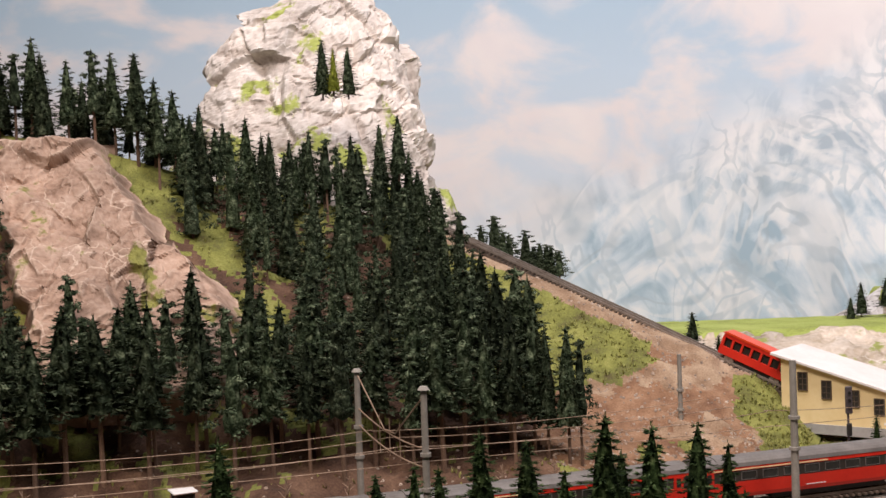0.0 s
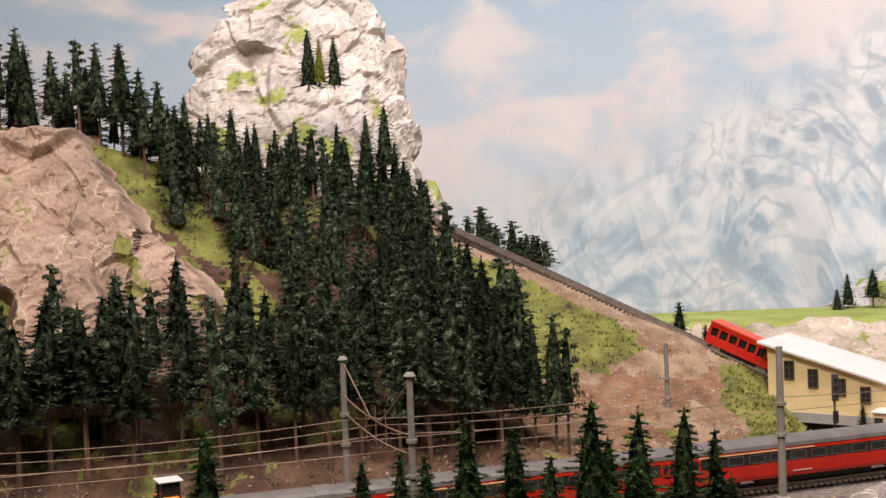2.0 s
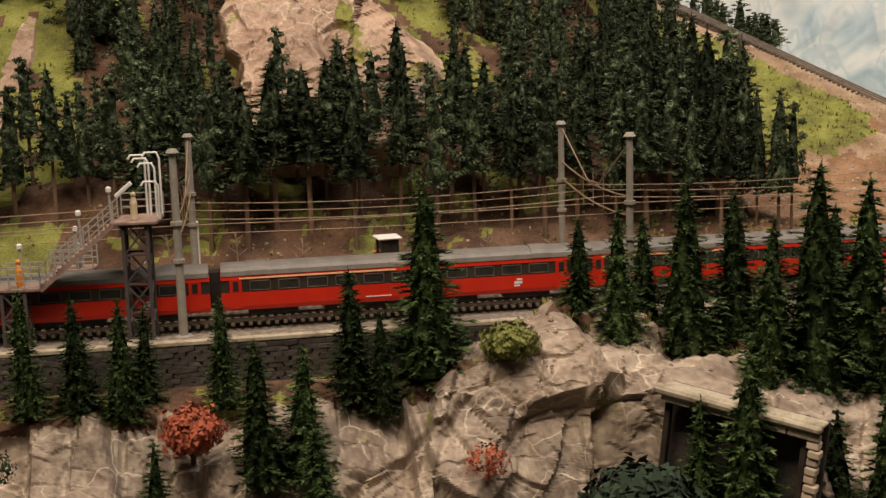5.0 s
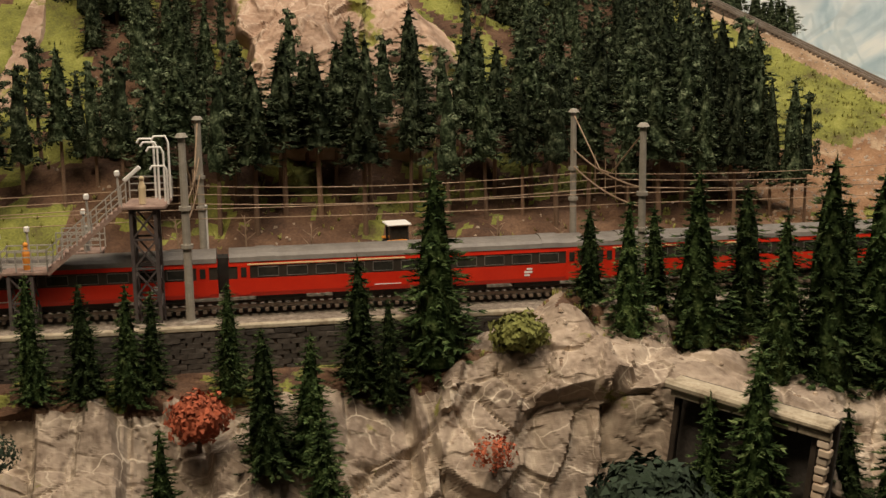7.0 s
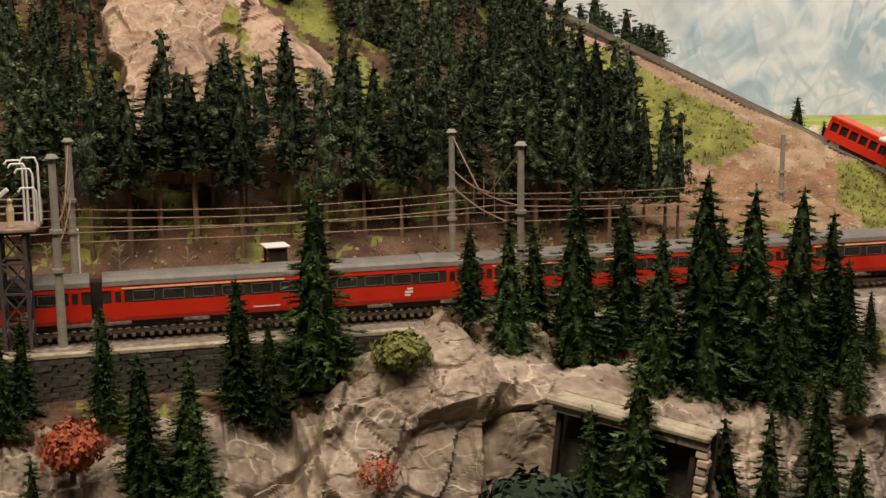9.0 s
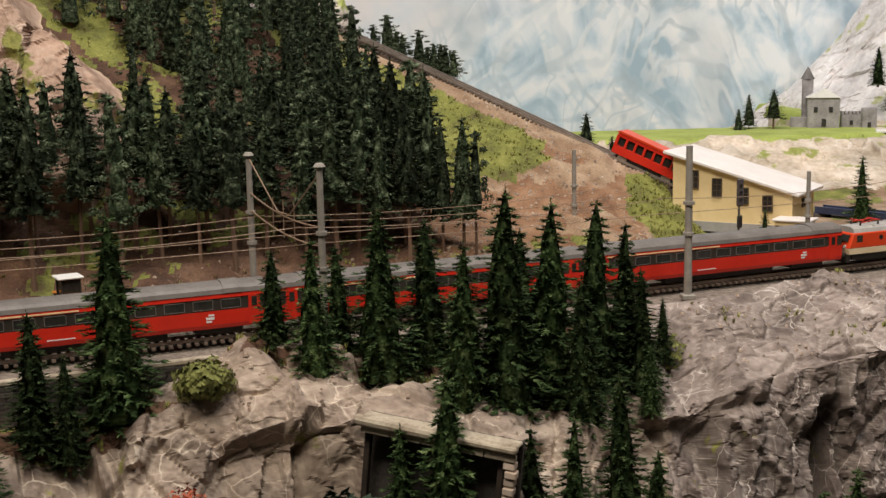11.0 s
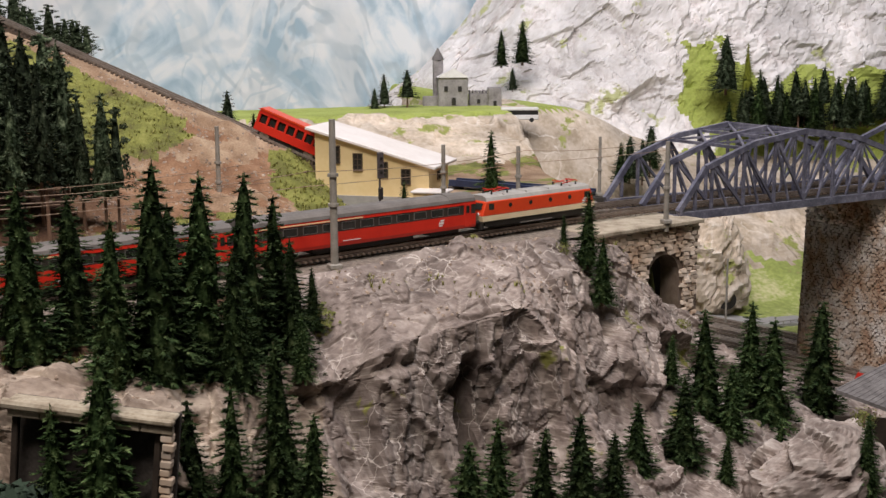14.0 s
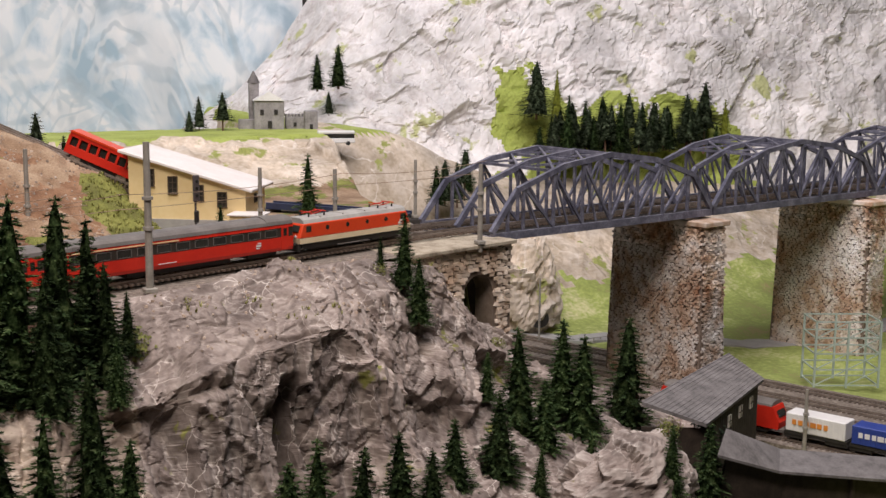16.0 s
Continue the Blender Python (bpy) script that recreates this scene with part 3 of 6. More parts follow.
    # brush strokes that follow the folds of the painted slopes
    for scale, turns, lo, hue, strength, off in ((1.5, 44, .70, (.40, .48, .54), .55, (0, 0, 0)), (1.5, 44, .55, (.90, .90, .91), .55, (.018, 0, .026)), (2.8, 46, .72, (.40, .48, .54), .5, (3, 0, 1)), (2.8, 46, .60, (.90, .90, .91), .42, (3.014, 0, 1.02)), (5.5, 30, .75, (.45, .55, .62), .5, (5, 0, 2))):
        fold = calc("SINE", calc("MULTIPLY", tex(scale, 3.5, 1.1, (1, 1, .75), off), turns), 0)
        gate = smoothmap(tex(4.3, 3, .3, (1, 1, 1), (off[0] * 9, 2, turns * .1)), .38, .52)
        rock = mix(calc("MULTIPLY", smoothmap(fold, lo, 1.0), calc("MULTIPLY", gate, strength)), rock, ramp(tex(3, 2, 0), [(.4, hue), (.6, tuple(min(.92, v * 1.25) for v in hue))]))
    out = mix(mask, sky, rock)
    l.new(out, b.inputs["Base Color"])
    return m


back = grid("backdrop", 60, 8, lambda a, b: Vector((-2.6 + 3.82 * a, 3.1 - .25 * smooth(.8, 1, a) - .5 * smooth(.25, 0, a), -.1 + 2.0 * b)), backdrop_material(), smooth=True)
tagged(back, "painted backdrop of blue sky, clouds and snowy mountains", "backdrop", kind="structure")

# ---- the line: straight at 19 degrees, then at 9.5 degrees over the bridge ----
def build_line():
    pts, p, s, h = [], tr(-1.1, 0), -1.1, HEAD
    while s < 2.6:
        pts.append((s, p.copy(), h))
        k = smooth(.72, .88, s)
        h = HEAD + (HEAD_B - HEAD) * k
        p = p + .01 * Vector((math.cos(h), math.sin(h), 0))
        s += .01
    return pts


LINE = build_line()


def on_line(s, d, z=0.0):
    i = max(0, min(len(LINE) - 2, int((s + 1.1) / .01)))
    s0, p, h = LINE[i]
    k = s - s0
    return p + Vector((math.cos(h) * k - math.sin(h) * d, math.sin(h) * k + math.cos(h) * d, z))


def line_pose(s, d, z=0.0):
    i = max(0, min(len(LINE) - 1, int((s + 1.1) / .01)))
    return Matrix.Translation(on_line(s, d, z)) @ Matrix.Rotation(LINE[i][2], 4, "Z")


def sweep(bm, pts, w, h):
    """A bar of width w and height h along points."""
    prev = None
    for i, p in enumerate(pts):
        q = pts[min(i + 1, len(pts) - 1)] - pts[max(i - 1, 0)]
        side = Vector((-q.y, q.x, 0)).normalized() * w / 2
        up = Vector((0, 0, h))
        ring = [bm.verts.new(p - side), bm.verts.new(p + side), bm.verts.new(p + side + up), bm.verts.new(p - side + up)]
        if prev:
            for k in range(4):
                bm.faces.new((prev[k], prev[(k + 1) % 4], ring[(k + 1) % 4], ring[k]))
        prev = ring


def track(d, s0, s1):
    t = tagged(empty("railway_track", Matrix.Identity(4)), "weathered brown railway track on grey ballast", "railway track", "tracks of the main line", "structure")
    n = int((s1 - s0) / .02)
    for off in (-.0083, .0083):
        bm = bmesh.new()
        sweep(bm, [on_line(s0 + (s1 - s0) * i / n, d + off, .0005) for i in range(n + 1)], .0011, .0027)
        finish("rail", bm, M["steel"], t, "worn steel rail")
    bm = bmesh.new()
    s = s0
    while s < s1:
        box(bm, (0, 0, 0), (.003, .030, .0022), line_pose(s, d, -.0008))
        s += .0072
    ob = finish("sleepers", bm, M["sleeper"], t)
    ob["kind"] = "stuff"
    return t


track(.05, -1.0, 2.4)
track(.108, -1.0, 2.4)
track(.165, -1.0, .10)


# ---- firs ----
def tri_mesh(name, verts, mat):
    me = bpy.data.meshes.new(name)
    me.from_pydata(verts, [], [(i, i + 1, i + 2) for i in range(0, len(verts), 3)])
    me.materials.append(mat)
    return me


def core(rng, bare, radius, power, rings=10, seg=9):
    """The dense inside of a crown: a ragged closed cone."""
    pts = []
    for i in range(rings + 1):
        f = i / rings
        r = radius * (1 - f) ** power * .42 + .003
        pts.append([(r * rng.uniform(.7, 1.15) * math.cos(6.283 * k / seg), r * rng.uniform(.7, 1.15) * math.sin(6.283 * k / seg), bare + (.97 - bare) * f + rng.uniform(-.015, .015)) for k in range(seg)])
    out = []
    for a, b in zip(pts, pts[1:]):
        for k in range(seg):
            q = (k + 1) % seg
            out += [a[k], a[q], b[k], b[k], a[q], b[q]]
    return out


def tuft(rng, out, mid, big, leaves, leaf):
    """A small woolly clump of needles, lit on its upper side."""
    for _ in range(leaves):
        v = Vector((rng.gauss(0, 1), rng.gauss(0, 1), rng.gauss(0, .7)))
        v.normalize()
        p = mid + Vector((v.x, v.y, v.z * .62)) * big * rng.uniform(.35, 1.0)
        v = (v + Vector((0, 0, .55))).normalized()
        e = v.orthogonal().normalized()
        g = v.cross(e)
        t = rng.uniform(0, 6.28)
        e, g = (e * math.cos(t) + g * math.sin(t)) * leaf, (g * math.cos(t) - e * math.sin(t)) * leaf * .7
        out += [tuple(p + e + v * leaf * .6), tuple(p - e + g), tuple(p - e * .4 - g)]


def fir_crown(rng, bare, radius, tiers, per, needles, power=.9, ragged=.12, droop=.4, size=.046):
    """Whorls of a fir one metre high: drooping feathered branches over a dense inside, as loose triangles."""
    out = core(rng, bare, radius * 1.3, power)
    up = Vector((0, 0, 1))
    for i in range(tiers):
        f = i / (tiers - 1)
        z = bare + .02 + (.93 - bare) * f ** .95
        r = radius * (1 - f) ** power * rng.uniform(1 - ragged, 1 + ragged) + .024
        cnt = max(6, int(per * (.35 + .65 * (1 - f))))
        a0 = rng.uniform(0, 6.28)
        for k in range(cnt):
            a = a0 + 6.283 * k / cnt + rng.uniform(-.3, .3)
            out_v, side_v = Vector((math.cos(a), math.sin(a), 0)), Vector((-math.sin(a), math.cos(a), 0))
            rr = r * rng.uniform(.68, 1.10)
            fall = droop * rng.uniform(.4, 1.6)
            zz = z + rng.uniform(-.018, .018)
            for j in range(needles):
                g = .34 + .66 * (j + .5) / needles
                base = out_v * rr * g * .92 + up * (zz - fall * rr * (g ** 1.3 - .45 * g ** 4))
                d = out_v + side_v * rng.uniform(.3, 1.2) * (1 if j % 2 else -1) * (1.2 - g * .6) + up * rng.uniform(-.45, .55)
                d.normalize()
                ln = size * rng.uniform(.6, 1.2) * (1 - .35 * f) * (1.15 - .35 * g)
                q = (d.cross(up) + up * rng.uniform(-.8, .8)).normalized() * ln * .22
                out += [tuple(base + q), tuple(base - q), tuple(base + d * ln)]
    for k in range(30):
        a, zz = rng.uniform(0, 6.28), 1 - .12 * rng.random()
        w = .005 + .16 * (1 - zz)
        c, n = math.cos(a), math.sin(a)
        out += [(0, 0, zz - .012), (w * c * .4 - .006 * n, w * n * .4 + .006 * c, zz - .010), (w * c, w * n, zz + .008)]
    return out


def clump_crown(rng, bare, radius, clumps, leaves, power=.6):
    """A pine's crown of uneven woolly clumps round a dense inside."""
    out = core(rng, bare, radius * .9, power, 8, 8)
    for c in range(clumps):
        f = (c + rng.random()) / clumps
        z = bare + (.96 - bare) * f
        r = radius * (1 - f) ** power * rng.uniform(.45, 1.12) + .004
        a = c * 2.4 + rng.uniform(-.5, .5)
        mid = Vector((r * math.cos(a), r * math.sin(a), z))
        big = (.072 - .036 * f) * rng.uniform(.65, 1.2)
        tuft(rng, out, mid, big, leaves, .0135)
    return out


def trunk_mesh(name, r, top):
    bm = bmesh.new()
    rod(bm, (0, 0, -.05), (0, 0, top * .5), r, r * .7, 7)
    rod(bm, (0, 0, top * .5), (0, 0, top), r * .7, r * .15, 7)
    me = bpy.data.meshes.new(name)
    bm.to_mesh(me)
    bm.free()
    me.materials.append(M["trunk"])
    return me


def tree_kind(crown_pts, mat, r, top):
    return tri_mesh("crown", crown_pts, mat), trunk_mesh("trunk", r, top)


def plant(kind, at, h, turn, label, group, lean=0.0, name="fir_tree", width=1.0):
    e = empty(name, pose(*at, lean * 40, lean * 25, turn) @ Matrix.Diagonal((h * width, h * width, h, 1)))
    for nm, me in zip(("crown", "trunk"), kind):
        ob = new(nm, me)
        ob.parent = e
    return tagged(e, label, "tree", group)


RNG = random.Random(5)
NEAR = [tree_kind(fir_crown(RNG, .02, r, t, 18, 17, p), M["fir_near"], .022, .97) for r, t, p in ((.225, 20, .82), (.21, 22, .76), (.24, 21, .92), (.205, 19, .70))]
SLIM = [tree_kind(fir_crown(RNG, .02, .18, t, 15, 16, .82), M["fir_near"], .02, .97) for t in (20, 22)]
HILL = [tree_kind(fir_crown(RNG, b, r, t, 13, 14, .72, .22, .30, .050), M["fir"], .016, .97) for b, r, t in ((.06, .235, 17), (.16, .21, 15), (.33, .185, 12), (.45, .17, 10))]
PINE = [tree_kind(clump_crown(RNG, b, r, n, 46), M["fir"], .016, .95) for b, r, n in ((.10, .21, 32), (.28, .19, 26), (.42, .17, 22))]
LIME = tree_kind(fir_crown(RNG, .06, .19, 16, 12, 13), M["fir_lime"], .02, .97)

LEFT_FIRS = [(-.454, .85, -.032, .086), (-.419, .865, -.034, .08), (-.388, .87, -.038, .083), (-.375, .885, -.04, .076), (-.319, .90, -.038, .079), (-.276, .85, -.079, .097), (-.25, .87, -.079, .089),
             (-.223, .82, -.135, .10), (-.329, .78, -.14, .105), (-.225, .93, -.038, .093), (-.201, .925, -.05, .075), (-.170, .965, -.03, .150), (-.56, .80, -.036, .09), (-.60, .81, -.036, .08)]
MID_FIRS = [(-.054, 1.0, -.012, .095), (-.022, .99, -.022, .114), (-.003, 1.03, -.015, .096), (.031, 1.02, -.02, .131), (.071, 1.05, -.02, .116), (.093, .98, -.04, .126), (.127, .99, -.052, .177), (.168, 1.02, -.046, .157),
            (.21, 1.04, -.05, .157), (.244, 1.07, -.045, .13), (.256, 1.05, -.058, .107), (.278, 1.07, -.03, .05), (.254, 1.02, -.06, .051), (.10, 1.04, -.03, .10), (.15, 1.05, -.035, .12), (.19, .99, -.058, .11)]
LOW_FIRS = [(.069, .86, -.14, .151), (.038, .87, -.135, .11), (.133, .88, -.14, .108), (.166, .90, -.15, .118), (.212, .93, -.146, .136), (.225, .90, -.17, .11)]
RIGHT_FIRS = [(.369, .93, -.216, .106), (.404, .95, -.21, .109), (.46, .98, -.23, .105), (.514, 1.0, -.236, .111), (.558, 1.02, -.245, .092), (.618, 1.08, -.23, .083), (.719, 1.18, -.158, .049), (.759, 1.17, -.208, .124),
              (.851, 1.22, -.20, .106), (.866, 1.20, -.23, .119), (.773, 1.14, -.214, .076), (.685, 1.10, -.22, .087), (.968, 1.24, -.24, .132), (.719, 1.07, -.243, .052), (.782, 1.07, -.284, .101)]
RIGHT_FIRS_B = [(.812, 1.06, -.285, .068), (.842, 1.05, -.30, .057), (.893, 1.0, -.245, .075), (.603, 1.22, -.004, .031), (.626, 1.21, -.022, .074), (.629, 1.18, -.058, .064)]

for rows, group, kinds in ((LEFT_FIRS, "firs below the stone wall", NEAR + SLIM[:1]), (MID_FIRS, "firs on the rock beside the track", NEAR), (LOW_FIRS, "firs before the rock gallery", NEAR + SLIM[:1]),
                           (RIGHT_FIRS, "firs at the foot of the cliff", NEAR + SLIM), (RIGHT_FIRS_B, "firs at the foot of the cliff", SLIM + NEAR[:1])):
    for i, (x, y, z, h) in enumerate(rows):
        slim = kinds[(i * 7 + 3) % len(kinds)]
        h *= 1.05
        plant(slim, (x, y, z - .006), h + .006, RNG.uniform(0, 360), "dark green model fir with dense drooping branches", group, RNG.uniform(-.05, .05), width=RNG.uniform(.95, 1.2) * (1.2 if x > .3 else 1.0))

FAR_FIRS = [(.748, 2.30, .075, .037), (.774, 2.32, .076, .062), (.814, 2.30, .075, .072), (1.083, 2.46, .15, .068), (1.132, 2.46, .155, .083), (1.091, 2.42, .10, .041), (.921, 2.15, .03, .04),
            (.822, 1.95, -.01, .034), (1.298, 2.2, -.05, .08), (1.17, 2.1, -.06, .07), (1.201, 2.12, -.06, .08), (1.205, 2.08, -.06, .077), (.348, 1.74, .06, .085), (.375, 1.70, .055, .06), (.39, 1.69, .05, .065)]
WALL_FIRS = [(1.553, 2.33, 0.09, 0.117), (1.569, 2.28, 0.01, 0.083), (1.596, 2.3, 0.02, 0.081), (1.627, 2.31, 0.025, 0.107), (1.665, 2.3, 0.02, 0.1), (1.712, 2.3, 0.02, 0.109), (1.715, 2.27, 0.02, 0.091), (1.787, 2.3, 0.025, 0.11), (1.81, 2.28, 0.015, 0.1), (1.816, 2.25, 0.01, 0.068), (1.866, 2.27, 0.015, 0.088), (1.959, 2.3, 0.0, 0.133), (1.996, 2.28, 0.005, 0.156), (2.007, 2.25, 0.0, 0.06), (1.516, 2.26, 0.0, 0.068), (2.586, 2.2, 0.02, 0.104), (2.629, 2.2, 0.02, 0.08), (1.233, 2.1, -0.05, 0.09), (1.6, 2.27, 0.0, 0.075), (1.66, 2.26, 0.0, 0.085), (1.74, 2.25, 0.0, 0.08), (1.8, 2.24, 0.0, 0.07), (1.93, 2.25, 0.0, 0.1)]
for k in range(16):
    x = 1.57 + .028 * k
    WALL_FIRS.append((x + .012 * math.sin(k * 5.1), 2.275 + .02 * math.cos(k * 3.7), .012, .075 + .03 * abs(math.sin(k * 2.3))))
for rows, group in ((FAR_FIRS, "firs on the far terrace"), (WALL_FIRS, "firs under the pale rock wall")):
    for i, (x, y, z, h) in enumerate(rows):
        plant((HILL[:3] + SLIM)[i % 5], (x, y, z - .008), h + .008, RNG.uniform(0, 360), "small dark green fir standing before pale rock", group, width=RNG.uniform(1.2, 1.7))
for x, y, z, h in ((1.593, 2.31, .075, .113), (2.05, 2.27, .01, .11)):
    plant(LIME, (x, y, z), h, 40, "lime green fir standing under pale rock", "firs under the pale rock wall")
for i, (x, y, z, h) in enumerate([(-.162, 1.87, .478, .078), (-.124, 1.87, .478, .065), (-.080, 1.84, .36, .066), (-.053, 1.84, .355, .084), (-.023, 1.80, .255, .085)]):
    plant(HILL[0], (x, y, z - .01), h + .01, 70 * i, "dark fir on a ledge of the pale peak", "firs on the peak", width=1.1)
plant(SLIM[0], (.682, 1.598, -.012), .100, 0, "slim dark fir behind the tracks", "firs on the far terrace", width=1.25)
plant(LIME, (-.145, 1.86, .472), .068, 10, "lime green fir on a ledge of the peak", "firs on the peak", width=1.25)
for i, (x, y, z, h) in enumerate([(.066, 1.93, .225, .05), (.087, 1.94, .205, .072), (.108, 1.92, .205, .055), (.098, 1.91, .205, .06), (.131, 1.9, .195, .06), (.142, 1.89, .19, .05), (.152, 1.89, .19, .056), (.160, 1.86, .185, .05), (.166, 1.86, .185, .058), (.176, 1.84, .18, .056)]):
    plant(PINE[i % 2], (x, y, z), h * (1.15 if i % 3 == 1 else .95), 50 * i, "dark bushy pine beside the funicular track", "pines behind the funicular", width=2.0)
plant(SLIM[0], (.493, 1.427, -.006), .052, 0, "small dark fir before the yellow station", "firs on the far terrace", width=1.4)


# hill forest, scattered between the line and the ridge
def hill_z(x, y):
    """Height of the hill's surface under (x, y), by search over its two parameters."""
    best = None
    lo_a, hi_a, lo_b, hi_b = 0.0, 1.0, 0.0, 0.8
    for _ in range(7):
        for i in range(7):
            for j in range(7):
                a, b = lo_a + (hi_a - lo_a) * i / 6, lo_b + (hi_b - lo_b) * j / 6
                p = hill_base(a, b)
                e = (p.x - x) ** 2 + (p.y - y) ** 2
                if best is None or e < best[0]:
                    best = (e, a, b, p.z)
        wa, wb = (hi_a - lo_a) / 5, (hi_b - lo_b) / 5
        lo_a, hi_a, lo_b, hi_b = max(0, best[1] - wa), min(1, best[1] + wa), max(0, best[2] - wb), min(.8, best[2] + wb)
    return best[3]


def in_outcrop(x, z, margin=0.0):
    return .115 < z < .40 and -.45 - .62 * max(0, z - .12) + margin < x < -.235 - 1.0 * max(0, z - .19) - margin


placed = []


def free(p, near):
    return all((p.x - q[0]) ** 2 + (p.y - q[1]) ** 2 > near ** 2 for q in placed)


EDGE_TREES = [(.076, 1.412, .018, .19), (.103, 1.407, .012, .187), (.118, 1.401, .008, .165), (.140, 1.394, .003, .172), (.154, 1.398, .003, .158), (.05, 1.42, .02, .175)]
for x, y, z, h in EDGE_TREES:
    placed.append((x, y, z))
    plant(HILL[2] if h > .163 else PINE[2], (x, y, z - .008), h, RNG.uniform(0, 360), "tall dark green model conifer with a bare lower trunk", "trees of the hill forest", RNG.uniform(-.03, .03), name="conifer_tree", width=RNG.uniform(.72, .88))
ridge_row = []
for i in range(40):
    for row in (.735, .77, .80, .84):
        p = hill_point(.10 + .40 * (i + RNG.uniform(-.35, .35)) / 40, row + RNG.uniform(-.012, .012))
        if free(p, .021) and RNG.random() < .96 and not (row < .78 and in_outcrop(p.x, p.z, -.01)):
            placed.append((p.x, p.y, p.z))
            ridge_row.append((p.x, p.y, p.z))
forest = []
for _ in range(400):
    p = hill_point(RNG.uniform(.06, .15), RNG.uniform(.06, .26))
    if -.90 < p.x < -.69 and free(p, .034):
        placed.append((p.x, p.y, p.z))
        forest.append((p.x, p.y, p.z))
for _ in range(16000):
    a, b = RNG.uniform(.05, .66), RNG.uniform(.09, .80)
    p = hill_point(a, b)
    if p.x < -1.0 or p.x > .155 - (p.y - 1.38) * .36 or in_outcrop(p.x, p.z, .0) or grass_gap(p.x, p.z, .009):
        continue
    if -.675 < p.x < -.60 and .10 < p.z < .2:
        continue
    if frac(Vector((p.x * 4.5, p.y * 4.5, 1.7))) > .40 and p.z > .08:
        continue
    if not free(p, .036 if p.x < -.20 else .033):
        continue
    placed.append((p.x, p.y, p.z))
    forest.append((p.x, p.y, p.z))
    if len(placed) >= 600:
        break
for x, y, z in ridge_row:
    h = RNG.uniform(.125, .175) if x < -.36 else RNG.uniform(.085, .135)
    plant(RNG.choice([HILL[1], HILL[2], HILL[2], PINE[2]]), (x, y, z - .01), h, RNG.uniform(0, 360), "slender dark conifer on the ridge of the hill", "trees of the hill forest", RNG.uniform(-.04, .04), name="conifer_tree", width=RNG.uniform(.80, 1.1))
for x, y, z in forest:
    low = z < .09
    h = RNG.uniform(.155, .195) if z < .055 else RNG.uniform(.13, .18) if low else RNG.uniform(.075, .16)
    kind = RNG.choice([HILL[3], HILL[3], PINE[2]] if z < .055 else [HILL[2], HILL[3], PINE[1], PINE[2]] if low else HILL[:2] + PINE[:2] + PINE[:2])
    plant(kind, (x, y, z - .01), h, RNG.uniform(0, 360), "tall dark green model conifer with a bare lower trunk" if low else "dark green model conifer on the wooded hillside", "trees of the hill forest", RNG.uniform(-.06, .06), name="conifer_tree", width=RNG.uniform(.82, 1.2))


# small bare saplings at the foot of the forest
def bare_tree(at, h):
    e = empty("bare_sapling", pose(*at, RNG.uniform(-5, 5), RNG.uniform(-5, 5), RNG.uniform(0, 360)))
    bm = bmesh.new()
    rod(bm, (0, 0, -.006), (0, 0, h), .0012, .0005, 6)
    finish("trunk", bm, M["sapling"], e)
    for k in range(7):
        f, a = .35 + .6 * k / 7, k * 2.4
        ln = h * .30 * (1.1 - f * .6)
        bm = bmesh.new()
        rod(bm, (0, 0, h * f), (ln * math.cos(a), ln * math.sin(a), h * f + ln * .7), .0006, .0003, 5)
        finish("twig", bm, M["sapling"], e)
    return tagged(e, "small bare brown sapling at the forest edge", "sapling", "bare saplings")


M["sapling"] = material("dry_twigs", [(.20, .13, .09), (.34, .24, .17)], 200, .9, .2)
for x in (-.46, -.40, -.335, -.24, -.16, -.10, -.03, .06, .12, .18):
    y = 1.062 + .344 * x + .236 + RNG.uniform(0, .03)
    bare_tree((x, y, hill_z(x, y) + .001), RNG.uniform(.025, .042))


# ---- bushes ----
def bush(at, size, mat, label, leaves=500, name="bush", flat=.8):
    out = []
    for k in range(leaves):
        v = Vector((RNG.gauss(0, 1), RNG.gauss(0, 1), RNG.gauss(0, 1)))
        v.normalize()
        r = RNG.uniform(.55, 1.0) * (1 + .35 * noise.noise(v * 2.3 + Vector(at) * 9))
        p = Vector((v.x * r, v.y * r, v.z * r * flat))
        e = v.orthogonal().normalized() * .10
        g = v.cross(e).normalized() * .10
        t = RNG.uniform(0, 6.28)
        e, g = e * math.cos(t) + g * math.sin(t), g * math.cos(t) - e * math.sin(t)
        out += [tuple(p + e), tuple(p - e * .6 + g), tuple(p - e * .5 - g * .8 + v * .08)]
    e = empty(name, pose(*at) @ Matrix.Diagonal((size, size, size, 1)))
    f = new("foliage", tri_mesh("foliage", out, mat))
    f.parent = e
    bm = bmesh.new()
    rod(bm, (0, 0, -1.1), (.05, 0, .1), .10, .06)
    rod(bm, (0, 0, -.3), (.4, .2, .3), .05, .03)
    finish("stem", bm, M["trunk"], e)
    return tagged(e, label, "bush")


bush((-.326, .845, -.046), .0235, M["bush_red"], "round red-brown bush on the rock ledge", 1700)
bush((-.116, .890, -.078), .017, M["bush_red"], "low red-brown shrub on the cliff face", 300)
bush((-.105, .955, -.004), .024, M["bush_olive"], "flowering olive green bush on the rock edge", 1500, flat=.62)
bush((-.455, .79, -.06), .017, M["bush_dark"], "grey-green bush on the cliff edge", 400)
bush((.0, .865, -.100), .044, M["bush_dark"], "dark green bush beside the rock gallery", 2600, flat=.72)
bush((-.030, .855, -.125), .036, M["bush_dark"], "dark green bush beside the rock gallery", 1800)
bush((.285, 1.085, -.03), .022, M["bush_olive"], "green bush at the edge of the firs", 500)
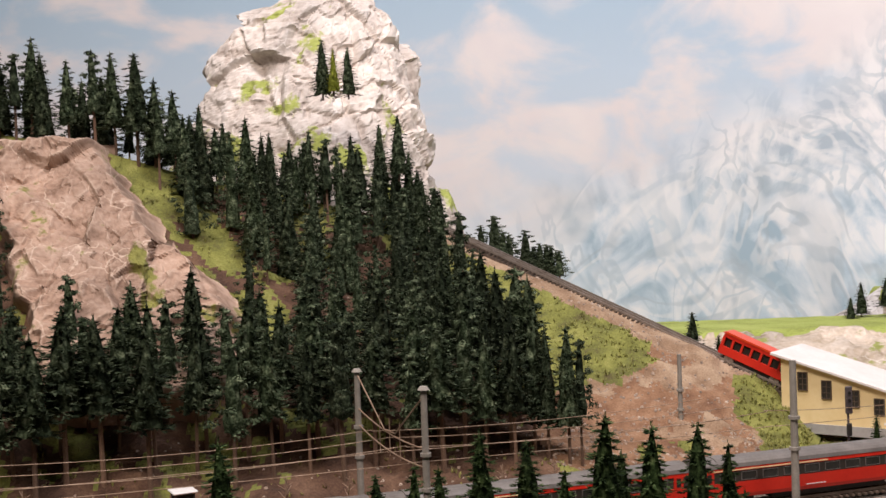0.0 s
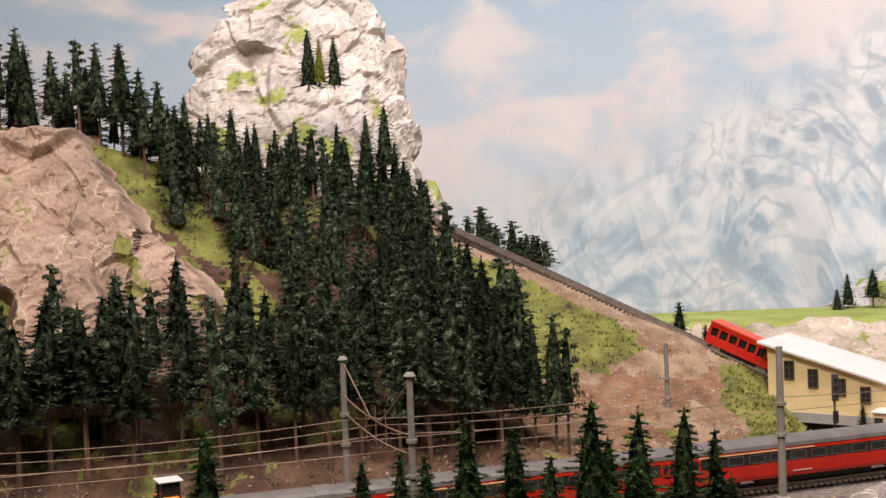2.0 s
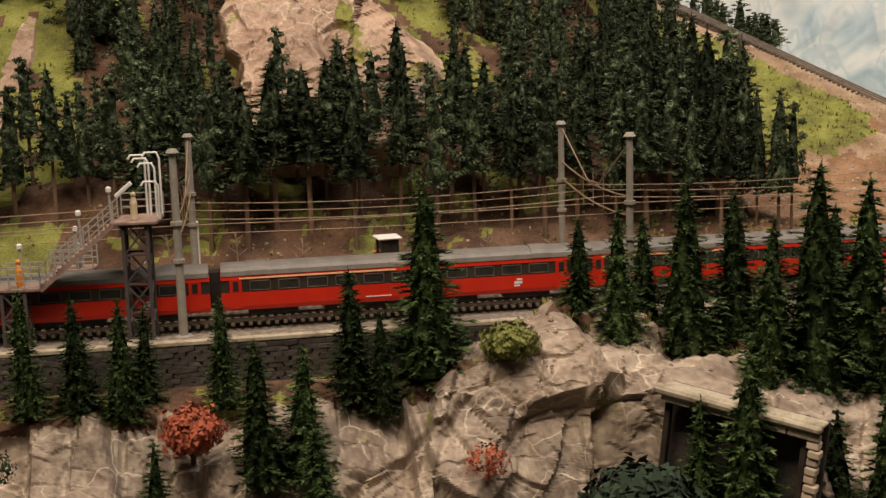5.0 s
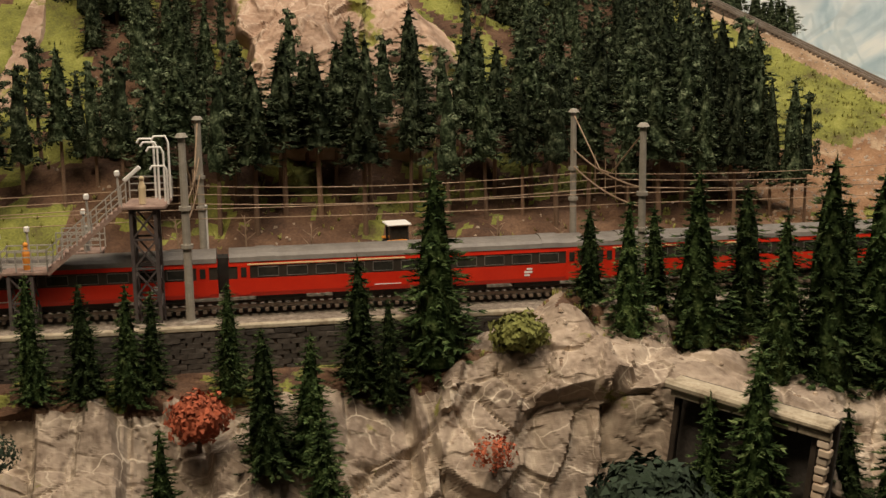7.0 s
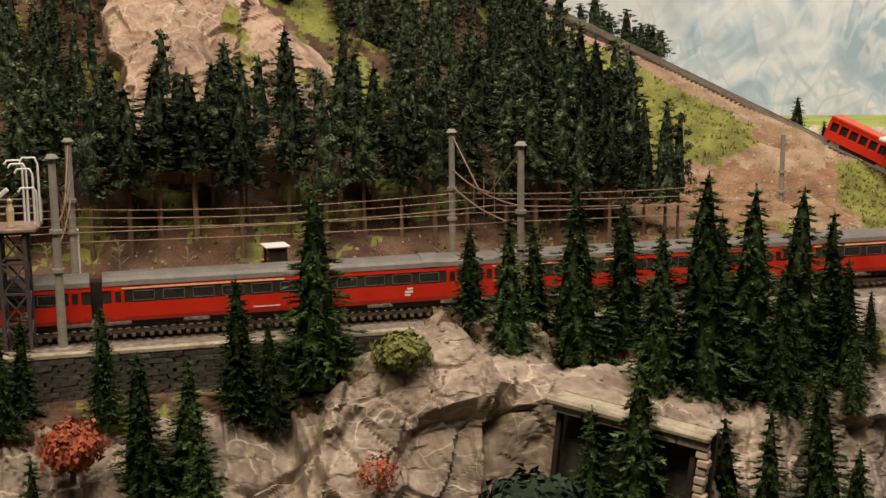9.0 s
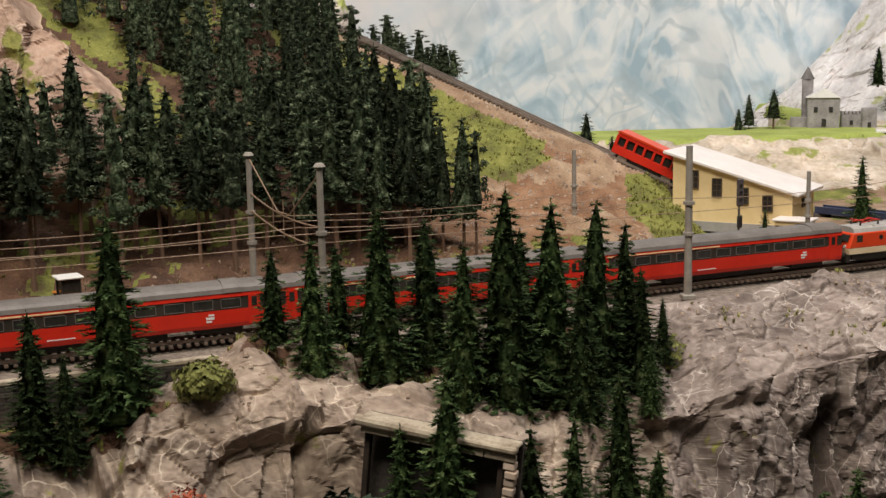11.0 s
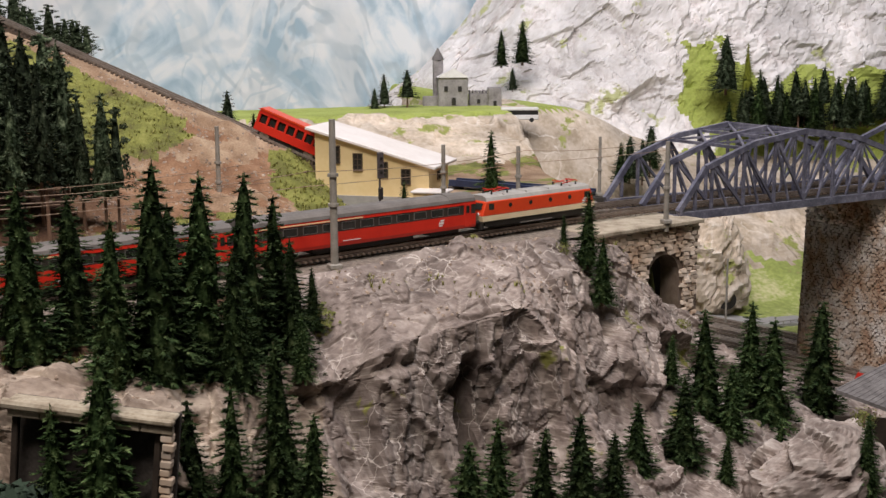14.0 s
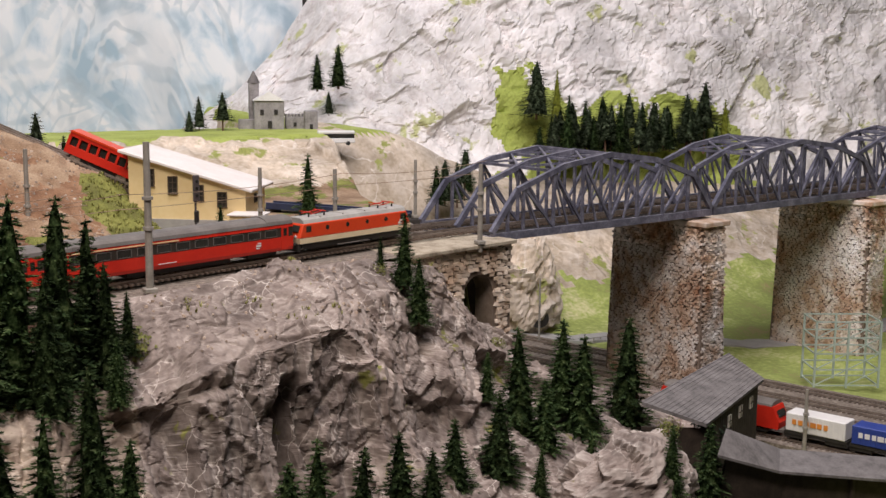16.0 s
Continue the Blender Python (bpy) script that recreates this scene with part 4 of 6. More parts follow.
bush((-.30, 1.385, .112), .012, M["bush_orange"], "orange shrub at the foot of the pink rock", 300)
bush((.595, 1.21, -.008), .010, M["bush_olive"], "low green scrub on the rock", 300)
bush((.80, 1.29, -.13), .012, M["bush_olive"], "green shrub before the stone abutment", 300)
bush((.94, 1.13, -.225), .016, M["bush_olive"], "green shrub on the rock slope", 300)
bush((.965, 1.08, -.21), .022, M["bush_dark"], "dark round shrub beside the wooden shed", 500)


# ---- catenary masts and wires ----
def catenary_mast(at, h, label, r=.0036, cap=True, lean=(0, 0)):
    e = empty("catenary_mast", pose(*at, lean[0], lean[1], 0))
    bm = bmesh.new()
    rod(bm, (0, 0, -.01), (0, 0, h), r, r * .78, 10)
    finish("pole", bm, M["mast"], e, smooth=False)
    bm = bmesh.new()
    box(bm, (0, 0, .002), (r * 3.2, r * 3.2, .005), bevel=.0008)
    finish("foot", bm, M["mast"], e)
    if cap:
        bm = bmesh.new()
        rod(bm, (0, 0, h), (0, 0, h + .003), r * 1.5, r * .9, 10)
        finish("cap", bm, M["mast"], e)
    for k in (.42, .62):
        bm = bmesh.new()
        rod(bm, (0, 0, h * k), (0, 0, h * k + .003), r * 1.35, r * 1.35, 10)
        finish("collar", bm, M["mast"], e)
    return tagged(e, label, "mast", "masts along the line")


def sag_curve(name, pts, r, mat, parent=None):
    cu = bpy.data.curves.new(name, "CURVE")
    cu.dimensions, cu.bevel_depth, cu.bevel_resolution = "3D", r, 1
    sp = cu.splines.new("POLY")
    sp.points.add(len(pts) - 1)
    for p, q in zip(sp.points, pts):
        p.co = (*q, 1)
    cu.materials.append(mat)
    ob = new(name, cu)
    if parent is not None:
        ob.parent = parent
    return ob


def hang(a, b, sag, n=10):
    a, b = Vector(a), Vector(b)
    return [a.lerp(b, i / n) - Vector((0, 0, 4 * sag * (i / n) * (1 - i / n))) for i in range(n + 1)]


MAST_E, MAST_F = Vector((-.364, .94, -.003)), Vector((-.422, 1.13, -.003))
MAST_B, MAST_A = Vector((-.014, 1.053, -.003)), Vector((-.081, 1.215, -.003))
MAST_C = Vector((.331, 1.179, -.003))
catenary_mast(MAST_E, .150, "tall grey concrete span mast beside the track")
catenary_mast(MAST_F, .145, "tall grey concrete span mast behind the tracks")
catenary_mast(MAST_B, .148, "tall grey concrete span mast beside the firs")
catenary_mast(MAST_A, .145, "tall grey concrete span mast behind the tracks")
catenary_mast(MAST_C, .146, "tall grey concrete mast beside the rock plateau", .0040, False)
catenary_mast((.284, 1.50, -.003), .117, "grey mast before the earth slope", .0032, False)
catenary_mast((.603, 1.339, -.004), .096, "grey mast beside the curve of the track", .0030, False)
catenary_mast((.545, 1.43, -.004), .092, "grey mast beside the yellow station", .0030, False)
catenary_mast((.780, 1.300, -.004), .098, "grey mast at the end of the bridge", .0034, False)
catenary_mast((.822, 1.544, -.004), .082, "thin grey mast behind the bridge end", .0026, False)
for i, (m1, m2) in enumerate(((MAST_E, MAST_F), (MAST_B, MAST_A))):
    e = tagged(empty("span_wire", Matrix.Identity(4)), "pale cross-span wires between two masts", "overhead wire", "overhead wires")
    top1, top2 = m1 + Vector((0, 0, .143)), m2 + Vector((0, 0, .143))
    low = (m1 + m2) / 2 + Vector((0, 0, .100))
    sag_curve("head_wire", [top1, low + (m1 - m2) * .08, low - (m1 - m2) * .08, top2], .0007, M["wire"], e)
    for zz in (.098, .082):
        sag_curve("cross_wire", hang(m1 + Vector((0, 0, zz)), m2 + Vector((0, 0, zz + .012)), .006), .0007, M["wire"], e)
    for k in (.35, .5, .65):
        p = m1.lerp(m2, k)
        sag_curve("dropper", [p + Vector((0, 0, .112)), p + Vector((0, 0, .078))], .0004, M["wire"], e)
for d, zs in ((.05, (.088, .074)), (.108, (.086, .073)), (.165, (.085,))):
    for zz in zs:
        e = tagged(empty("contact_wire", Matrix.Identity(4)), "thin pale overhead wire along the track", "overhead wire", "overhead wires")
        stops = [-1.0, -.384, -.016, .352] + ([.66, .9] if d < .1 else [])
        pts = []
        for a, b in zip(stops, stops[1:]):
            pts += hang(on_line(a, d + RNG.uniform(-.006, .006), zz), on_line(b, d + RNG.uniform(-.006, .006), zz), .006 if zz > .08 else .0015, 12)
        sag_curve("wire", pts, .00036, M["wire"], e)


# ---- retaining wall below the track ----
wall = tagged(empty("retaining_wall", Matrix.Identity(4)), "low dark coursed stone retaining wall below the track", "wall", kind="structure")
bm = bmesh.new()
box(bm, (-.53, -.010, -.024), (.84, .014, .044), Matrix.Translation((0, 1.062, 0)) @ Matrix.Rotation(HEAD, 4, "Z"))
finish("wall_core", bm, M["mortar"], wall)
bm = bmesh.new()
box(bm, (-.53, -.0158, -.0005), (.84, .0065, .004), Matrix.Translation((0, 1.062, 0)) @ Matrix.Rotation(HEAD, 4, "Z"), bevel=.0008)
finish("coping", bm, M["concrete"], wall, "pale concrete coping")
bm = bmesh.new()
box(bm, (-.53, -.005, -.0012), (.84, .0145, .004), Matrix.Translation((0, 1.062, 0)) @ Matrix.Rotation(HEAD, 4, "Z"))
finish("ballast_shoulder", bm, M["ballast"], wall, "brown ballast behind the coping")


# ---- truss bridge ----
PANELS = 8
PROFILE = [(0, 0), (.10, .0525), (.29, .079), (.5, .0905), (.71, .079), (.90, .0525), (1, 0)]


def arch_h(f):
    for (a, h0), (b, h1) in zip(PROFILE, PROFILE[1:]):
        if f <= b:
            return h0 + (h1 - h0) * (f - a) / (b - a)
    return 0


def truss_bridge(m):
    e = empty("truss_bridge", m)
    L = .436
    planes = (0.0, .070, .145)

    def bar(name, a, b, w, h=None):
        bm = bmesh.new()
        beam(bm, a, b, w, h)
        finish(name, bm, M["blue_steel"], e)

    for d in planes:
        bar("bottom_chord", (0, d, -.006), (L, d, -.006), .006, .010)
        for (f0, h0), (f1, h1) in zip(PROFILE, PROFILE[1:]):
            bar("top_chord", (f0 * L, d, h0), (f1 * L, d, h1), .006, .007)
        for k in range(1, PANELS * 2):
            f = k / (PANELS * 2)
            if k % 2 == 0 or k in (1, 15):
                bar("post", (f * L, d, 0), (f * L, d, arch_h(f)), .0036)
        for k in range(PANELS):
            f0, f1 = (k / PANELS, (k + 1) / PANELS)
            if f0 < .05 or f1 > .95:
                continue
            up = k < PANELS / 2
            a, b = (f0, f1) if not up else (f1, f0)
            bar("diagonal", (a * L, d, 0), (b * L, d, arch_h(b)), .0034)
            mid = (f0 + f1) / 2
            bar("sub_diagonal", (mid * L, d, 0), ((f0 if up else f1) * L, d, arch_h(f0 if up else f1) * .98), .0026)
    for d0, d1 in zip(planes, planes[1:]):
        for k in range(2, PANELS - 1):
            f = k / PANELS
            bar("cross_brace", (f * L, d0, arch_h(f)), (f * L, d1, arch_h(f)), .004)
            if k < PANELS - 2:
                g = (k + 1) / PANELS
                bar("wind_brace", (f * L, d0, arch_h(f)), (g * L, d1, arch_h(g)), .003)
                bar("wind_brace", (f * L, d1, arch_h(f)), (g * L, d0, arch_h(g)), .003)
    for k in range(PANELS * 2 + 1):
        bar("floor_beam", (k / PANELS / 2 * L, 0, -.007), (k / PANELS / 2 * L, .145, -.007), .004, .006)
    bm = bmesh.new()
    box(bm, (L / 2, .0725, -.0035), (L, .132, .002))
    finish("deck", bm, M["dark"], e, "dark open bridge deck")
    return tagged(e, "blue-grey steel arched truss span of the railway bridge", "bridge", "spans of the bridge")


BRIDGE = Matrix.Translation((.826, 1.347, 0)) @ Matrix.Rotation(HEAD_B, 4, "Z")
span = truss_bridge(BRIDGE)
for k in (1, 2):
    copy_thing(span, BRIDGE @ Matrix.Translation((.44 * k, 0, 0)))


# ---- station with its roof along the slope of the funicular ----
ST = Matrix.Translation((.425, 1.575, .004)) @ Matrix.Rotation(radians(-36.9), 4, "Z")


def window(parent, x, z, w, h, m, bars=(2, 3), name="window"):
    """A brown window set into a wall whose face is the plane y = 0 of m."""
    bm = bmesh.new()
    box(bm, (x, .0006, z), (w, .002, h), m)
    win = finish(name, bm, M["pane"], parent, "dark window with brown bars")
    bars_at = [((x + sx * w / 2, -.0004, z), (.0012, .0022, h + .0012)) for sx in (-1, 1)]
    bars_at += [((x, -.0004, z + sz * h / 2), (w - .0012, .0022, .0012)) for sz in (-1, 1)]
    bars_at += [((x - w / 2 + w * i / bars[0], -.0003, z), (.0008, .0016, h - .0012)) for i in range(1, bars[0])]
    bars_at += [((x, -.0003, z - h / 2 + h * i / bars[1]), (w - .0012, .0014, .0008)) for i in range(1, bars[1])]
    for c, size in bars_at:
        bm = bmesh.new()
        box(bm, c, size, m)
        finish("window_bar", bm, M["window_brown"], win)
    return win


def station():
    e = empty("station_building", ST)
    L, W, h0, h1 = .152, .09, .092, .050
    bm = bmesh.new()
    slab(bm, [(0, 0), (L, 0), (L, h1), (0, h0)], .003, Matrix.Translation((0, .0015, 0)))
    finish("front_wall", bm, M["yellow"], e)
    bm = bmesh.new()
    slab(bm, [(0, 0), (L, 0), (L, h1), (0, h0)], .003, Matrix.Translation((0, W, 0)))
    finish("back_wall", bm, M["yellow"], e)
    bm = bmesh.new()
    box(bm, (L - .0015, W / 2, h1 / 2), (.003, W - .004, h1 - .001))
    finish("side_wall", bm, M["yellow"], e)
    bm = bmesh.new()
    for y0, y1, z0, z1 in ((.003, .022, 0, h0), (W - .022, W - .002, 0, h0), (.022, W - .022, 0, .045), (.022, W - .022, .092, h0)):
        box(bm, (.0015, (y0 + y1) / 2, (z0 + z1) / 2), (.003, y1 - y0, z1 - z0 - .001))
    finish("gate_wall", bm, M["yellow"], e)
    sl = math.atan2(h0 - h1, L)
    bm = bmesh.new()
    box(bm, (0, W / 2, 0), (L / math.cos(sl) + .022, W + .016, .004), Matrix.Translation((L / 2, 0, (h0 + h1) / 2 + .003)) @ Matrix.Rotation(sl, 4, "Y"), bevel=.0008)
    finish("roof", bm, M["roof_white"], e, "sloping off-white roof")
    bm = bmesh.new()
    box(bm, (L / 2, .0, .006), (L + .002, .004, .012))
    finish("plinth", bm, M["road"], e, "grey plinth")
    for x, z, h in ((.028, .064, .022), (.058, .055, .022), (.092, .046, .020), (.122, .038, .019)):
        window(e, x, z, .0115, h, Matrix.Translation((0, -.0006, 0)))
    window(e, .045, .036, .012, .010, Matrix.Translation((L, 0, 0)) @ Matrix.Rotation(radians(90), 4, "Z"), (2, 2))
    a = Matrix.Translation((.142, -.030, -.004))
    bm = bmesh.new()
    box(bm, (.018, .015, .013), (.040, .030, .026), a)
    ann = finish("annex", bm, M["yellow"], e, "low yellow annex")
    bm = bmesh.new()
    box(bm, (.018, .015, .027), (.046, .036, .0025), a, bevel=.0006)
    finish("annex_roof", bm, M["roof_white"], ann)
    window(ann, .004, .016, .009, .008, a, (2, 2))
    bm = bmesh.new()
    box(bm, (.020, -.0004, .009), (.0075, .002, .016), a)
    finish("annex_door", bm, M["window_brown"], ann, "brown door")
    window(ann, .015, .016, .008, .008, a @ Matrix.Translation((.038, 0, 0)) @ Matrix.Rotation(radians(90), 4, "Z"), (2, 2))
    return tagged(e, "yellow station building with a sloping white roof", "station")


station()


# ---- funicular ----
FUN_LO, FUN_HI = Vector((.47, 1.578, .034)), Vector((.0, 1.907, .268))
FUN_DIR = (FUN_HI - FUN_LO).normalized()
fun = tagged(empty("funicular_track", Matrix.Identity(4)), "narrow brown funicular track on the ridge of the hill", "railway track", kind="structure")
side = Vector((-FUN_DIR.y, FUN_DIR.x, 0)).normalized()
upn = FUN_DIR.cross(side).normalized()
if upn.z < 0:
    upn = -upn
for off in (-.011, .0, .011):
    bm = bmesh.new()
    beam(bm, FUN_LO + side * off + upn * .006, FUN_HI + side * off + upn * .006, .0016, .003)
    finish("rail", bm, M["steel"], fun)
bm = bmesh.new()
beam(bm, FUN_LO - upn * .004, FUN_HI - upn * .004, .034, .010)
finish("track_bed", bm, M["sleeper"], fun, "dark brown track bed")
bm = bmesh.new()
n = int((FUN_HI - FUN_LO).length / .007)
for i in range(n):
    p = FUN_LO + FUN_DIR * (i * .007) + upn * .003
    beam(bm, p - side * .016, p + side * .016, .003, .003)
ob = finish("sleepers", bm, M["sleeper"], fun)
ob["kind"] = "stuff"


def funicular_car():
    p = FUN_LO.lerp(FUN_HI, .148) + upn * .0125
    x = -FUN_DIR
    y = -side
    if y.dot(Vector((0, 1, 0))) < 0:
        y = -y
    z = x.cross(y)
    m = Matrix.Identity(4)
    for i, v in enumerate((x, y, z)):
        m.col[i][:3] = v
    m.translation = p
    e = empty("funicular_car", m)
    L, H, W = .098, .0275, .024
    bm = bmesh.new()
    slab(bm, [(-L / 2, 0), (L / 2 - .004, 0), (L / 2, .004), (L / 2, .0105), (-L / 2, .0105)], W)
    finish("body", bm, M["red"], e)
    bm = bmesh.new()
    slab(bm, [(-L / 2, .0225), (L / 2, .0225), (L / 2 - .003, H), (-L / 2 + .001, H)], W)
    finish("cantrail", bm, M["red"], e)
    bm = bmesh.new()
    slab(bm, [(-L / 2 - .002, H), (L / 2 - .002, H), (L / 2 - .006, H + .0025), (-L / 2 + .002, H + .0025)], W + .002)
    finish("roof", bm, M["orange_red"], e, "orange-red roof")
    n = 7
    for i in range(n + 1):
        for sy in (-1, 1):
            bm = bmesh.new()
            box(bm, (-L / 2 + .002 + (L - .004) * i / n, sy * (W / 2 - .0015), .0165), (.0030 if i not in (0, n) else .004, .003, .0122))
            finish("window_post", bm, M["red"], e)
    for i in range(n):
        for sy in (-1, 1):
            bm = bmesh.new()
            box(bm, (-L / 2 + .002 + (L - .004) * (i + .5) / n, sy * (W / 2 - .004), .0165), ((L - .004) / n - .003, .0008, .0122))
            finish("pane", bm, M["pane"], e)
    bm = bmesh.new()
    box(bm, (0, 0, -.003), (L * .86, W * .7, .006))
    finish("underframe", bm, M["dark"], e)
    for sx in (-.36, -.3, .3, .36):
        bm = bmesh.new()
        rod(bm, (sx * L, -W * .42, -.004), (sx * L, W * .42, -.004), .004, .004, 10)
        finish("wheelset", bm, M["steel"], e)
    return tagged(e, "red funicular car with large windows on the hill track", "funicular")


funicular_car()


# ---- train ----
def roof_profile(w, z0, rise, n=9):
    return [(w / 2 * math.cos(math.pi * i / n), z0 + rise * math.sin(math.pi * i / n) ** .8) for i in range(n + 1)]


def extrude_x(bm, outline, L, m=None):
    """A prism over an outline in its yz plane, along x."""
    rings = [[bm.verts.new((x, y, z)) for y, z in outline] for x in (-L / 2, L / 2)]
    n = len(outline)
    for k in range(n):
        bm.faces.new((rings[0][k], rings[0][(k + 1) % n], rings[1][(k + 1) % n], rings[1][k]))
    bm.faces.new(rings[0])
    bm.faces.new(rings[1])
    bmesh.ops.recalc_face_normals(bm, faces=bm.faces[:])


def bogie(e, x, wb=.029):
    bm = bmesh.new()
    box(bm, (x, 0, .0065), (wb + .012, .026, .005), bevel=.001)
    bg = finish("bogie", bm, M["dark"], e)
    for sx in (-1, 1):
        bm = bmesh.new()
        rod(bm, (x + sx * wb / 2, -.0095, .0085), (x + sx * wb / 2, .0095, .0085), .0055, .0055, 14)
        finish("wheelset", bm, M["dark"], bg)


def emblem(e, x, y, z, w, sy):
    bm = bmesh.new()
    box(bm, (x, sy * y, z), (w, .0004, w * .28))
    box(bm, (x + w * .15, sy * y, z + w * .38), (w * .7, .0004, w * .2))
    box(bm, (x - w * .15, sy * y, z - w * .38), (w * .7, .0004, w * .2))
    finish("emblem", bm, M["white"], e, "small white emblem")


def coach(m):
    e = empty("passenger_coach", m)
    L, W = .300, .0325
    bm = bmesh.new()
    extrude_x(bm, [(-W / 2 + .001, .0085), (W / 2 - .001, .0085), (W / 2, .012), (W / 2, .0235), (-W / 2, .0235), (-W / 2, .012)], L)
    finish("lower_body", bm, M["red"], e, "bright red lower side")
    bm = bmesh.new()
    extrude_x(bm, [(-W / 2 + .0006, .0235), (W / 2 - .0006, .0235), (W / 2 - .0006, .0340), (-W / 2 + .0006, .0340)], L)
    finish("window_band", bm, M["band"], e, "dark brown window band")
    bm = bmesh.new()
    extrude_x(bm, [(-W / 2, .0340), (W / 2, .0340), (W / 2 - .0006, .0375), (-W / 2 + .0006, .0375)], L)
    finish("cantrail", bm, M["red"], e, "red strip below the roof")
    for sy in (-1, 1):
        bm = bmesh.new()
        box(bm, (-.07, sy * (W / 2 - .0001), .0352), (.13, .0006, .0011))
        finish("class_stripe", bm, M["yellow"], e, "thin yellow stripe")
    bm = bmesh.new()
    extrude_x(bm, roof_profile(W, .0375, .0085), L - .001)
    finish("roof", bm, M["roof_grey"], e, "dark grey curved roof")
    for sx in (-1, 1):
        bm = bmesh.new()
        extrude_x(bm, roof_profile(W + .0006, .0377, .0092), .016)
        bmesh.ops.translate(bm, vec=(sx * (L / 2 - .030), 0, 0), verts=bm.verts)
        finish("roof_end", bm, M["roof_grey"], e)
        bm = bmesh.new()
        box(bm, (sx * (L / 2 + .0025), 0, .025), (.005, .016, .030))
        finish("gangway", bm, M["dark"], e)
    for i in range(11):
        x = -.118 + .236 * i / 10
        for sy in (-1, 1):
            bm = bmesh.new()
            box(bm, (x, sy * (W / 2 - .0005), .0288), (.0165, .0006, .0075))
            p = finish("pane", bm, M["pane"], e)
            bm = bmesh.new()
            for k in (-1, 1):
                box(bm, (x + k * .0083, sy * (W / 2 - .0002), .0288), (.0005, .0006, .0080))
                box(bm, (x, sy * (W / 2 - .0002), .0288 + k * .0038), (.0168, .0006, .0005))
            finish("frame", bm, M["roof_grey"], p)
    for sx in (-1, 1):
        for sy in (-1, 1):
            bm = bmesh.new()
            box(bm, (sx * (L / 2 - .012), sy * (W / 2 - .0002), .0225), (.010, .0008, .0245))
            d = finish("door", bm, M["red"], e, "red entrance door")
            bm = bmesh.new()
            box(bm, (sx * (L / 2 - .012), sy * (W / 2 + .0003), .029), (.0045, .0004, .008))
            finish("door_pane", bm, M["pane"], d)
    bm = bmesh.new()
    box(bm, (0, 0, .006), (.13, .022, .006))
    finish("underframe", bm, M["dark"], e)
    for sx in (-1, 1):
        bogie(e, sx * .108)
    for sy in (-1, 1):
        emblem(e, .10, W / 2 + .0002, .0175, .007, sy)
        bm = bmesh.new()
        box(bm, (-.02, sy * (W / 2 + .0001), .0135), (.022, .0004, .0008))
        finish("lettering", bm, M["white"], e)
    return tagged(e, "red passenger coach with dark window band and grey roof", "train coach", "coaches of the train")


